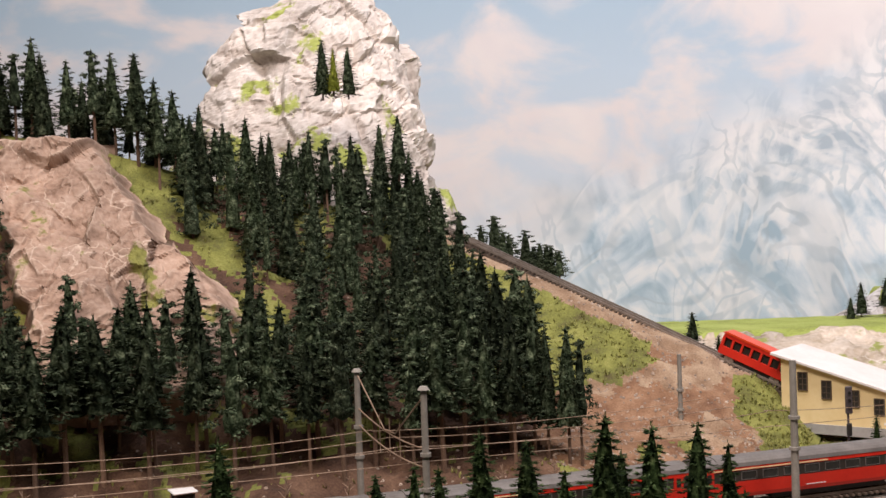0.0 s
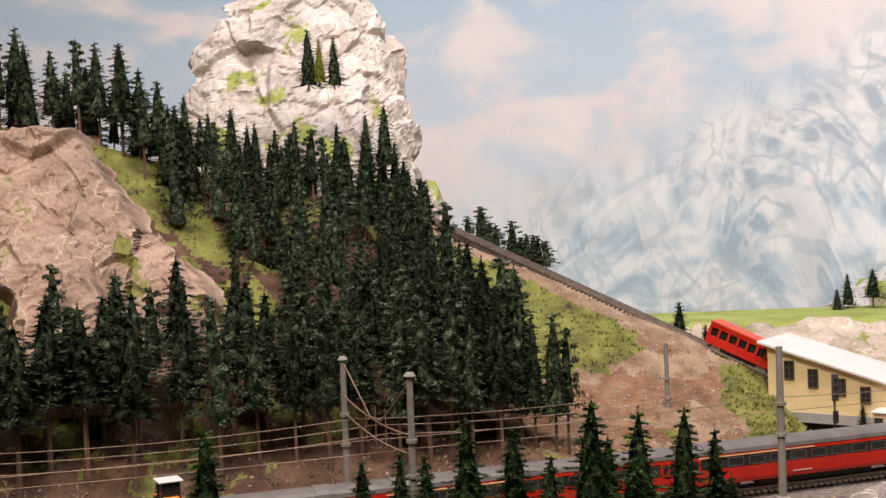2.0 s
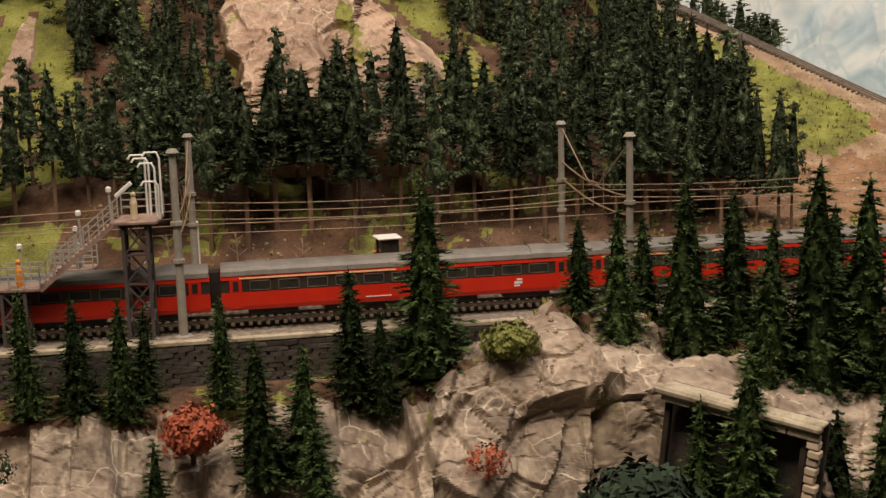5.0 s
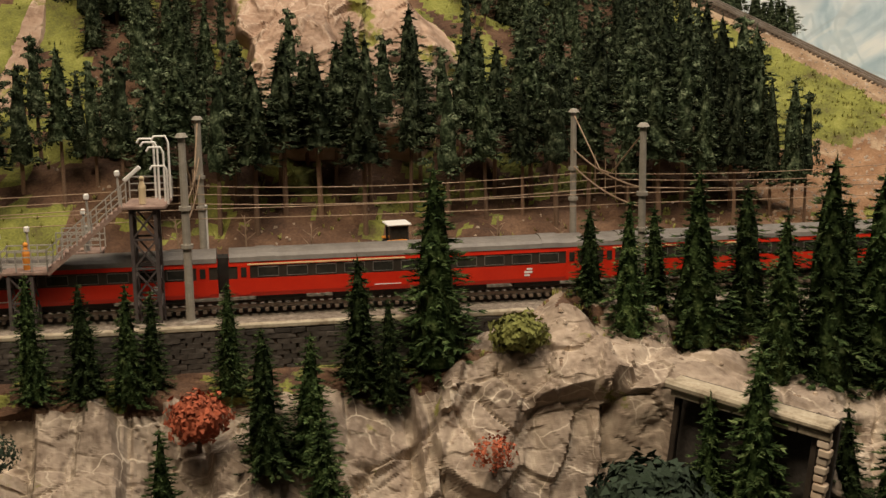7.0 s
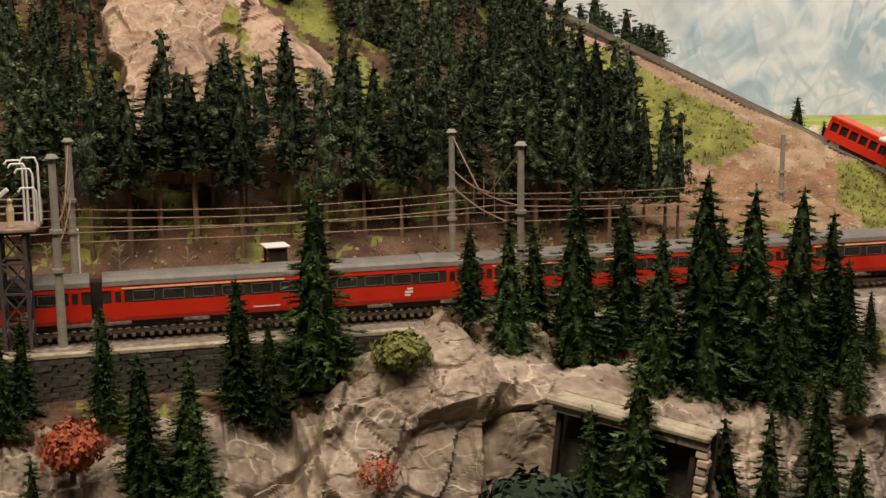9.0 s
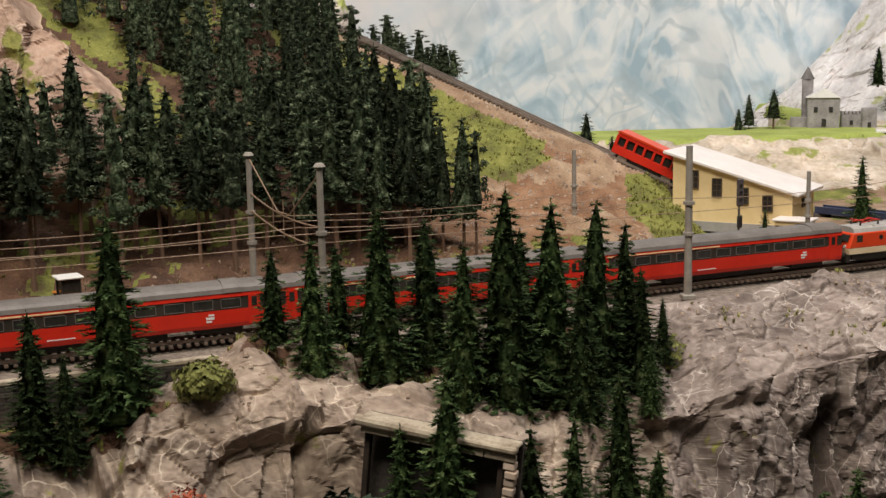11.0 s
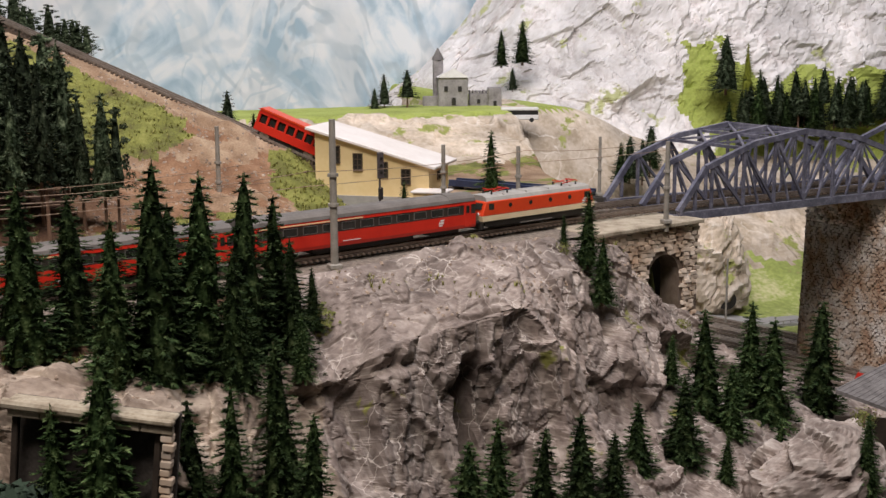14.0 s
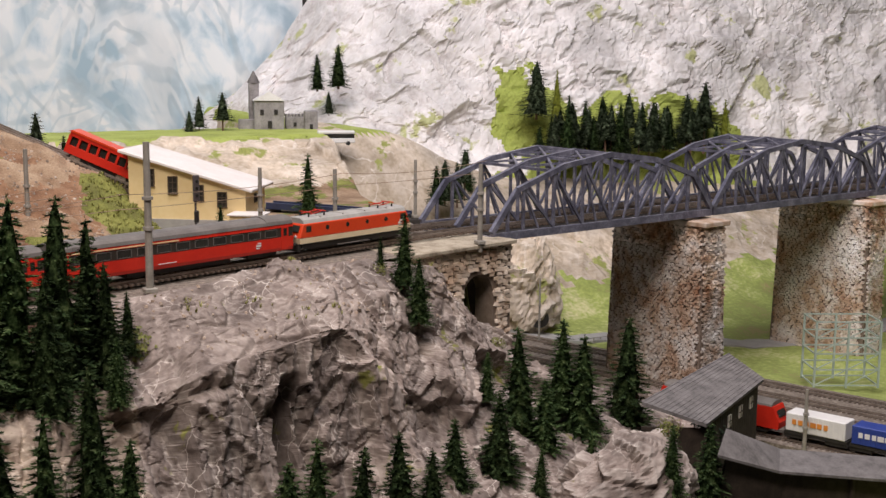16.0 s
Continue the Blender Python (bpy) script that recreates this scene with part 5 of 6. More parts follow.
def locomotive(m):
    e = empty("electric_locomotive", m)
    L, W = .180, .0335
    side = [(-L / 2, .0125), (L / 2, .0125), (L / 2 + .001, .0185), (L / 2 - .0055, .0345), (-L / 2 + .0055, .0345), (-L / 2 - .001, .0185)]
    bm = bmesh.new()
    slab(bm, [(-L / 2 - .001, .0185), (L / 2 + .001, .0185), (L / 2 - .0055, .0345), (-L / 2 + .0055, .0345)], W)
    bmesh.ops.bevel(bm, geom=bm.edges[:], offset=.001, segments=1, affect="EDGES")
    finish("body", bm, M["orange_red"], e, "blood orange body")
    bm = bmesh.new()
    slab(bm, [(-L / 2, .0125), (L / 2, .0125), (L / 2 + .001, .0185), (-L / 2 - .001, .0185)], W + .0004)
    finish("stripe", bm, M["cream"], e, "cream stripe along the sill")
    bm = bmesh.new()
    extrude_x(bm, [(-W / 2 + .001, .0343), (W / 2 - .001, .0343), (W / 2 - .003, .0385), (W / 2 - .008, .0405), (-W / 2 + .008, .0405), (-W / 2 + .003, .0385)], L - .013)
    finish("roof", bm, M["roof_pale"], e, "pale grey ribbed roof")
    for k in range(4):
        bm = bmesh.new()
        box(bm, (-.054 + .036 * k, 0, .0392), (.0012, W - .009, .0036))
        finish("roof_rib", bm, M["roof_pale"], e)
    for sx in (-1, 1):
        x0 = sx * .056
        bm = bmesh.new()
        for sy in (-.007, .007):
            beam(bm, (x0 - .012, sy, .043), (x0 + .014, sy * .6, .0455), .0009)
        for q in (-.010, .012):
            beam(bm, (x0 + q, -.010, .0455), (x0 + q, .010, .0455), .0010)
        finish("pantograph", bm, M["red"], e, "folded red pantograph")
        for q in (-.012, .012):
            for sy in (-.007, .007):
                bm = bmesh.new()
                rod(bm, (x0 + q, sy, .040), (x0 + q, sy, .044), .0012, .0009, 8)
                finish("insulator", bm, M["dark"], e)
        bm = bmesh.new()
        box(bm, (0, 0, 0), (.0006, W - .008, .0075), Matrix.Translation((sx * (L / 2 - .0022), 0, .0290)) @ Matrix.Rotation(sx * radians(-22), 4, "Y"))
        finish("windscreen", bm, M["pane"], e)
        for sy in (-1, 1):
            bm = bmesh.new()
            box(bm, (sx * (L / 2 - .013), sy * W / 2, .0285), (.0075, .0006, .007))
            finish("cab_window", bm, M["pane"], e)
            bm = bmesh.new()
            rod(bm, (sx * (L / 2 + .0005), sy * .010, .0205), (sx * (L / 2 + .0016), sy * .010, .0205), .0016, .0016, 10)
            finish("headlight", bm, M["white"], e)
            bm = bmesh.new()
            rod(bm, (sx * (L / 2), sy * .010, .0115), (sx * (L / 2 + .0065), sy * .010, .0115), .0022, .0028, 10)
            finish("buffer", bm, M["dark"], e)
        bm = bmesh.new()
        box(bm, (sx * (L / 2 - .001), 0, .0075), (.004, W - .004, .008))
        finish("snow_plough", bm, M["dark"], e)
        bogie(e, sx * .052, .034)
    for i in range(4):
        for sy in (-1, 1):
            bm = bmesh.new()
            rod(bm, (-.048 + .032 * i, sy * (W / 2 - .0004), .0280), (-.048 + .032 * i, sy * (W / 2 + .0004), .0280), .0026, .0026, 14)
            finish("porthole", bm, M["pane"], e)
    for sy in (-1, 1):
        emblem(e, .073, W / 2 + .0003, .0215, .007, sy)
    bm = bmesh.new()
    box(bm, (0, 0, .0095), (L - .01, W - .004, .006))
    finish("underframe", bm, M["dark"], e)
    return tagged(e, "orange-red electric locomotive with a cream stripe", "locomotive")


locomotive(line_pose(.665, .05, .003))
first = coach(line_pose(.415, .05, .003))
for k in range(1, 4):
    copy_thing(first, line_pose(.415 - .309 * k, .05, .003))


# ---- tractor beside the line ----
def tractor(m):
    e = empty("tractor", m)
    for x, r, w in ((-.010, .0125, .008), (.018, .0085, .006)):
        for sy in (-1, 1):
            bm = bmesh.new()
            rod(bm, (x, sy * .011, r), (x, sy * (.011 + w), r), r, r, 20)
            bmesh.ops.bevel(bm, geom=bm.edges[:], offset=.0008, segments=1, affect="EDGES")
            t = finish("tyre", bm, M["tyre"], e, "black ribbed tyre")
            bm = bmesh.new()
            rod(bm, (x, sy * .0108, r), (x, sy * (.0114 + w), r), r * .52, r * .45, 16)
            finish("rim", bm, M["white"], t)
    bm = bmesh.new()
    box(bm, (.013, 0, .0165), (.026, .012, .010), bevel=.0015)
    finish("bonnet", bm, M["orange"], e, "orange bonnet")
    bm = bmesh.new()
    box(bm, (0, 0, .0105), (.044, .008, .006))
    finish("chassis", bm, M["dark"], e)
    for sy in (-1, 1):
        bm = bmesh.new()
        box(bm, (-.010, sy * .012, .0255), (.020, .006, .002), bevel=.0006)
        finish("mudguard", bm, M["orange"], e)
    bm = bmesh.new()
    for x in (-.016, .001):
        for sy in (-.0095, .0095):
            beam(bm, (x, sy, .022), (x, sy, .040), .0012)
    finish("cab_frame", bm, M["dark"], e)
    bm = bmesh.new()
    box(bm, (-.0075, 0, .032), (.016, .018, .014))
    finish("cab_glass", bm, M["pane"], e)
    bm = bmesh.new()
    box(bm, (-.0075, 0, .041), (.024, .024, .002), bevel=.0007)
    finish("cab_roof", bm, M["white"], e, "white cab roof")
    bm = bmesh.new()
    box(bm, (-.012, 0, .024), (.006, .012, .012), bevel=.001)
    finish("seat", bm, M["dark"], e)
    return tagged(e, "orange tractor with a white cab roof beside the track", "tractor")


tractor(Matrix.Translation((-.243, 1.20, -.005)) @ Matrix.Rotation(HEAD + radians(6), 4, "Z"))


# ---- footbridge stairs over the line ----
def stairs():
    e = empty("observation_stairs", Matrix.Translation((-.398, .945, -.003)) @ Matrix.Rotation(radians(14), 4, "Z"))
    W = .022

    def put(name, mat, label, fn):
        bm = bmesh.new()
        fn(bm)
        return finish(name, bm, mat, e, label)

    def lattice(name, x0, x1, top, y0, y1):
        def bar(kind, p, q, w):
            bm = bmesh.new()
            beam(bm, p, q, w)
            finish(kind, bm, M["tower"], e)

        n = max(2, int(top / .022))
        for x in (x0, x1):
            for y in (y0, y1):
                bar("leg", (x, y, 0), (x, y, top), .0026)
        for i in range(n):
            z0, z1 = top * i / n, top * (i + 1) / n
            for y in (y0, y1):
                bar("lattice_bar", (x0, y, z0), (x1, y, z1), .0013)
                bar("lattice_bar", (x1, y, z0), (x0, y, z1), .0013)
                bar("strut", (x0, y, z1), (x1, y, z1), .0015)
            for x in (x0, x1):
                bar("lattice_bar", (x, y0, z0), (x, y1, z1), .0013)
                bar("lattice_bar", (x, y1, z0), (x, y0, z1), .0013)

    lattice("tower", -.011, .008, .093, -.009, .009)
    lattice("landing_tower", -.108, -.090, .043, -.009, .009)
    put("platform", M["stair_wood"], "brown platform", lambda bm: box(bm, (0, .008, .0955), (.034, .042, .0028), bevel=.0006))
    put("landing", M["stair_wood"], "brown landing", lambda bm: box(bm, (-.095, 0, .0455), (.036, W, .003), bevel=.0006))
    put("rear_landing", M["stair_wood"], "brown landing", lambda bm: box(bm, (-.068, .075, .0455), (.036, W, .003), bevel=.0006))
    n = 17
    for name, x0, z0, x1, z1 in (("upper", -.017, .096, -.077, .047), ("lower", -.113, .046, -.160, .0)):
        for i in range(n):
            f = (i + .5) / n
            bm = bmesh.new()
            box(bm, (x0 + (x1 - x0) * f, 0, z0 + (z1 - z0) * f), (.0040, W - .001, .0028))
            finish("step", bm, M["stair_wood"], e)
        for sy in (-1, 1):
            bm = bmesh.new()
            beam(bm, (x0, sy * W / 2, z0 - .001), (x1, sy * W / 2, z1 - .0025), .0014, .0028)
            finish("stringer", bm, M["stair_wood"], e)
            for up in (.006, .0115, .017):
                bm = bmesh.new()
                beam(bm, (x0, sy * W / 2, z0 + up), (x1, sy * W / 2, z1 + up), .0009)
                finish("handrail", bm, M["roof_pale"], e)
            for i in range(6):
                f = i / 5
                x, z = x0 + (x1 - x0) * f, z0 + (z1 - z0) * f
                bm = bmesh.new()
                beam(bm, (x, sy * W / 2, z), (x, sy * W / 2, z + .017), .0009)
                finish("baluster", bm, M["roof_pale"], e)
    for x0, x1, y, z in ((-.113, -.077, -.011, .047), (-.113, -.077, .011, .047), (-.086, -.050, .064, .047), (-.086, -.050, .086, .047), (-.017, .017, .029, .0975)):
        for up in (.006, .0115, .017):
            bm = bmesh.new()
            beam(bm, (x0, y, z + up), (x1, y, z + up), .0009)
            finish("handrail", bm, M["roof_pale"], e)
        for k in range(4):
            x = x0 + (x1 - x0) * k / 3
            bm = bmesh.new()
            beam(bm, (x, y, z), (x, y, z + .017), .0009)
            finish("baluster", bm, M["roof_pale"], e)
    bm = bmesh.new()
    for x in (-.084, -.052):
        for y in (.066, .084):
            beam(bm, (x, y, 0), (x, y, .045), .002)
    finish("rear_tower", bm, M["tower"], e)
    for x, y, z, h in ((-.113, -.008, .047, .028), (-.095, .010, .047, .030), (-.062, .066, .047, .034), (-.047, .010, .072, .030), (-.022, .010, .092, .028)):
        bm = bmesh.new()
        rod(bm, (x, y, z), (x - .001, y, z + h), .0011, .0009, 8)
        lamp = finish("lamp_post", bm, M["roof_pale"], e, "pale lamp post")
        bm = bmesh.new()
        box(bm, (x - .001, y, z + h), (.004, .004, .005), bevel=.001)
        finish("lamp_head", bm, M["white"], lamp)
    for k, (x, y, h) in enumerate(((.008, .020, .046), (.014, .010, .043), (.016, .026, .050), (.004, .028, .048), (.018, -.004, .030))):
        cu = [Vector((x, y, .097)), Vector((x, y, .097 + h * .9)), Vector((x - .002, y, .097 + h)), Vector((x - .011, y, .097 + h)), Vector((x - .013, y, .097 + h - .003))]
        sag_curve("lamp_pipe", cu, .0009, M["white"], e)
    bm = bmesh.new()
    box(bm, (0, 0, 0), (.017, .002, .0035), Matrix.Translation((-.008, -.010, .122)) @ Matrix.Rotation(radians(-40), 4, "Y"), bevel=.0006)
    finish("sign_board", bm, M["white"], e, "pale tilted sign board")
    return tagged(e, "metal observation stairs with lattice tower and lamp posts", "stairs")


stairs()


def figure(at, mat, label):
    bm = bmesh.new()
    rod(bm, (0, 0, 0), (0, 0, .013), .0026, .0030, 10)
    rod(bm, (0, 0, .013), (0, 0, .018), .0030, .0014, 10)
    r = bmesh.ops.create_uvsphere(bm, u_segments=10, v_segments=7, radius=.0021)
    bmesh.ops.translate(bm, vec=(0, 0, .0198), verts=r["verts"])
    ob = finish("figurine", bm, mat)
    ob.matrix_world = pose(*at)
    return tagged(ob, label, "figurine", "figurines on the stairs")


figure((-.399, .941, .0945), M["cream"], "plain cream peg figurine on the upper platform")
figure((-.490, .921, .044), M["orange"], "plain orange peg figurine on the landing")
figure((-.476, .999, .044), M["roof_pale"], "plain grey peg figurine on the rear landing")

# white post behind the line
bm = bmesh.new()
box(bm, (0, 0, .030), (.006, .006, .064), bevel=.0008)
ob = finish("marker_post", bm, M["white"])
ob.matrix_world = pose(*tr(-.375, .205), 0, 0, 19)
tagged(ob, "plain white square post behind the tracks", "post")


# ---- rock gallery: a small concrete roof on posts ----
def gallery():
    e = empty("rock_gallery", Matrix.Translation((.013, .897, -.020)) @ Matrix.Rotation(math.atan2(-.056, .116), 4, "Z") @ Matrix.Rotation(radians(6.0), 4, "Y"))
    L = .117
    bm = bmesh.new()
    box(bm, (L / 2, .002, .0005), (L, .013, .003), bevel=.0010)
    finish("roof_slab", bm, M["concrete"], e, "weathered concrete roof slab")
    bm = bmesh.new()
    rod(bm, (-.003, -.006, -.0010), (L * .56, -.006, -.0018), .0040, .0036, 9)
    finish("drain_pipe", bm, M["concrete"], e, "pale rounded pipe along the roof edge")
    bm = bmesh.new()
    box(bm, (L * .78, -.005, -.0012), (L * .44, .008, .0044), bevel=.0012)
    finish("edge_beam", bm, M["concrete"], e)
    for i in range(5):
        bm = bmesh.new()
        box(bm, ((i + .5) * L / 5, -.004, -.0072), (L / 5 - .0008, .004, .0056), bevel=.0006)
        finish("fascia_panel", bm, M["concrete"], e)
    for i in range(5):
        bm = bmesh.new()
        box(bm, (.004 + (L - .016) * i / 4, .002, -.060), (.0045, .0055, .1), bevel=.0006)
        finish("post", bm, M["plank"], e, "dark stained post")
    # thin dark sheet added to stand in for the dark under the roof
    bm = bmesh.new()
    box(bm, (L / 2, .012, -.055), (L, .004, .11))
    finish("back_wall", bm, M["wallstone"], e, "dark sheet closing the space under the roof")
    for i in range(14):
        bm = bmesh.new()
        vs = box(bm, (L - .004 + RNG.uniform(-.001, .001), -.001 + RNG.uniform(-.001, .001), -.0135 - i * .0062), (.008 * RNG.uniform(.8, 1.2), .008, .0054), bevel=.0008)
        finish("pillar_stone", bm, M["tan_stone"], e, "flat tan stone")
    return tagged(e, "small concrete rock gallery on dark posts and a stone pillar", "gallery")


gallery()


# ---- signal and cabinet before the station ----
def signal(at, h, label):
    e = empty("light_signal", pose(*at, 0, 0, 10))
    bm = bmesh.new()
    rod(bm, (0, 0, 0), (0, 0, h), .0014, .0012, 8)
    finish("pole", bm, M["tower"], e)
    bm = bmesh.new()
    box(bm, (0, -.002, h - .010), (.008, .003, .030), bevel=.001)
    head = finish("signal_head", bm, M["tower"], e, "dark signal board")
    for k in range(3):
        bm = bmesh.new()
        rod(bm, (0, -.0034, h - .002 - .008 * k), (0, -.0044, h - .002 - .008 * k), .0016, .0018, 10)
        finish("lens", bm, M["pane"], head)
    bm = bmesh.new()
    box(bm, (0, -.002, h - .042), (.006, .003, .014), bevel=.001)
    finish("distant_head", bm, M["dark"], e)
    bm = bmesh.new()
    box(bm, (0, 0, .001), (.006, .006, .005), bevel=.0008)
    finish("foot", bm, M["mast"], e)
    return tagged(e, label, "railway signal")


signal((.437, 1.352, -.006), .092, "dark light signal on a pole beside the track")
bm = bmesh.new()
box(bm, (0, 0, .005), (.010, .007, .012), bevel=.001)
ob = finish("trackside_cabinet", bm, M["roof_pale"])
ob.matrix_world = pose(.452, 1.362, -.006, 0, 0, 19)
tagged(ob, "small grey trackside cabinet beside the signal", "cabinet")

# navy girder beyond the station
e = tagged(empty("girder_bridge", Matrix.Identity(4)), "long navy steel girder bridge beyond the station", "bridge")
a, b = Vector((.672, 1.714, .004)), Vector((.815, 1.550, .000))
for off in (-.012, .012):
    o = (b - a).normalized().cross(Vector((0, 0, 1))) * off
    bm = bmesh.new()
    beam(bm, a + o, b + o, .003, .009)
    finish("girder", bm, M["navy"], e)
bm = bmesh.new()
beam(bm, a, b, .026, .004)
finish("deck", bm, M["navy"], e)
for p in (a, b):
    bm = bmesh.new()
    box(bm, (p.x, p.y, p.z - .016), (.026, .026, .022), bevel=.001)
    finish("bearing_block", bm, M["wallstone"], e, "dark stone bearing block")


# ---- castle ruin on the far terrace ----
def castle():
    e = empty("castle_ruin", Matrix.Translation((.86, 2.34, .066)) @ Matrix.Rotation(radians(-18), 4, "Z"))

    def block(name, x, y, w, d, h, mat=M["ruin"], label=""):
        bm = bmesh.new()
        box(bm, (x + w / 2, y, h / 2), (w, d, h), bevel=.0015)
        return finish(name, bm, mat, e, label)

    keep = block("keep", .03, .0, .058, .05, .062)
    block("tower", .022, .02, .020, .02, .095)
    block("wing", .092, .005, .045, .03, .030)
    block("curtain_wall", .0, -.01, .032, .008, .026)
    block("gate_house", .128, -.008, .026, .024, .042)
    bm = bmesh.new()
    rod(bm, (.032, .02, .095), (.032, .02, .118), .013, .001, 8)
    finish("tower_roof", bm, M["slate"], e, "pointed slate roof")
    bm = bmesh.new()
    slab(bm, [(-.031, 0), (.031, 0), (0, .018)], .056, Matrix.Translation((.059, 0, .062)))
    finish("keep_roof", bm, M["rock_white"], e, "pale gabled roof")
    for x, z, w, h in ((.045, .040, .007, .010), (.072, .040, .007, .010), (.060, .016, .008, .014), (.110, .015, .006, .008), (.141, .010, .006, .012)):
        bm = bmesh.new()
        box(bm, (x, -.0255 if x < .09 else (-.0105 if x < .12 else -.0205), z), (w, .002, h))
        finish("window", bm, M["dark"], e)
    for i in range(7):
        bm = bmesh.new()
        box(bm, (.094 + i * .0068, .005, .0325), (.004, .030, .005))
        finish("battlement", bm, M["ruin"], e)
    return tagged(e, "grey stone castle ruin on the grassy terrace", "castle")


castle()


# ---- white bus on the far road ----
def bus():
    e = empty("bus", Matrix.Translation((.990, 2.168, .052)) @ Matrix.Rotation(radians(-20), 4, "Z"))
    bm = bmesh.new()
    box(bm, (0, 0, .006), (.070, .022, .010), bevel=.0015)
    finish("body", bm, M["white"], e)
    bm = bmesh.new()
    box(bm, (0, 0, .0145), (.068, .0205, .008))
    finish("window_band", bm, M["pane"], e, "dark window band")
    bm = bmesh.new()
    box(bm, (0, 0, .021), (.070, .022, .006), bevel=.0015)
    finish("roof", bm, M["white"], e)
    for x in (-.022, .022):
        for sy in (-1, 1):
            bm = bmesh.new()
            rod(bm, (x, sy * .0085, .001), (x, sy * .0112, .001), .0042, .0042, 12)
            finish("wheel", bm, M["tyre"], e)
    return tagged(e, "white bus on the road under the rock wall", "bus")


bus()


# ---- stone work ----
def stone_meshes(name, w, h, d, mat, kinds=8):
    out = []
    for k in range(kinds):
        bm = bmesh.new()
        vs = box(bm, (0, 0, 0), (w * RNG.uniform(.74, 1.06), d, h * RNG.uniform(.80, 1.02)))
        for v in vs:
            v.co += Vector((RNG.uniform(-.12, .12) * w, RNG.uniform(-.25, .1) * d if v.co.y < 0 else 0, RNG.uniform(-.16, .16) * h))
        me = bpy.data.meshes.new(name)
        bm.to_mesh(me)
        bm.free()
        me.materials.append(mat)
        out.append(me)
    return out


def masonry(parent, m, width, height, w, h, d, mat, limit=300, skip=None, name="stone", shift=.5, jitter=1.0):
    """Stones proud of the plane y = 0 of m, from its top downwards; past the limit they stay joined in one part."""
    kinds = stone_meshes(name, w, h, d, mat)
    rest = bmesh.new()
    n, rows, cols = 0, int(height / h), int(width / w)
    for r in range(rows):
        z = -(r + .5) * h
        off = (r % 2) * shift * w
        for c in range(cols + 1):
            x = (c + .5) * w - off + RNG.uniform(-.3, .3) * w * jitter
            if x < w * .3 or x > width - w * .3 or (skip and skip(x, z)):
                continue
            q = m @ Matrix.Translation((x, -d * .3 + RNG.uniform(-.25, .25) * d, z + RNG.uniform(-.18, .18) * h * jitter)) @ Matrix.Rotation(RNG.uniform(-.14, .14) * jitter, 4, "Y")
            me = RNG.choice(kinds)
            if n < limit:
                ob = new(name, me)
                ob.parent = parent
                ob.matrix_local = q
                n += 1
            else:
                tmp = bmesh.new()
                tmp.from_mesh(me)
                vs = {v: rest.verts.new(q @ v.co) for v in tmp.verts}
                for f in tmp.faces:
                    rest.faces.new([vs[v] for v in f.verts])
                tmp.free()
    if len(rest.verts):
        ob = finish("lower_stones", rest, mat, parent)
        ob["kind"] = "stuff"
    else:
        rest.free()


M["stone_joined"] = material("bridge_stone_lower", [(.17, .12, .09), (.33, .26, .21), (.46, .40, .35)], 60, .9, .4, spread=.35, island=True)
masonry(wall, Matrix.Translation((0, 1.062, 0)) @ Matrix.Rotation(HEAD, 4, "Z") @ Matrix.Translation((-.56, -.0175, -.003)), .44, .036, .0115, .0042, .0022, M["wallstone"], 330, jitter=.25)

# abutment
AB = Matrix.Translation((.826, 1.322, -.009)) @ Matrix.Rotation(radians(16), 4, "Z") @ Matrix.Translation((-.170, -.002, 0))
abut = tagged(empty("bridge_abutment", AB), "rough stone bridge abutment with a dark arch", "abutment", kind="structure")
AX0, AX1, AZS = .098, .152, -.062
arch_outline = [(0, 0), (.185, 0), (.185, -.30), (AX1, -.30)] + [((AX0 + AX1) / 2 + (AX1 - AX0) / 2 * math.cos(math.pi * i / 12), AZS + (AX1 - AX0) / 2 * math.sin(math.pi * i / 12)) for i in range(13)] + [(AX0, -.30), (0, -.30)]
bm = bmesh.new()
slab(bm, arch_outline, .03, Matrix.Translation((0, .015, 0)))
finish("front_wall", bm, M["mortar"], abut)
# near-black block gives the arch its shade by colour
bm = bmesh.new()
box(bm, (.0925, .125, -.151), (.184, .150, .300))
finish("core", bm, M["plank"], abut, "dark block standing in for the shade inside the arch")
bm = bmesh.new()
box(bm, (.092, .030, .0015), (.190, .078, .005), bevel=.0008)
finish("coping", bm, M["concrete"], abut, "pale coping slab")


def in_arch(x, z):
    if z < AZS:
        return AX0 - .004 < x < AX1 + .004
    return (x - (AX0 + AX1) / 2) ** 2 + (z - AZS) ** 2 < ((AX1 - AX0) / 2 + .004) ** 2


masonry(abut, Matrix.Identity(4), .185, .19, .0100, .0050, .0036, M["tan_stone"], 300, in_arch)

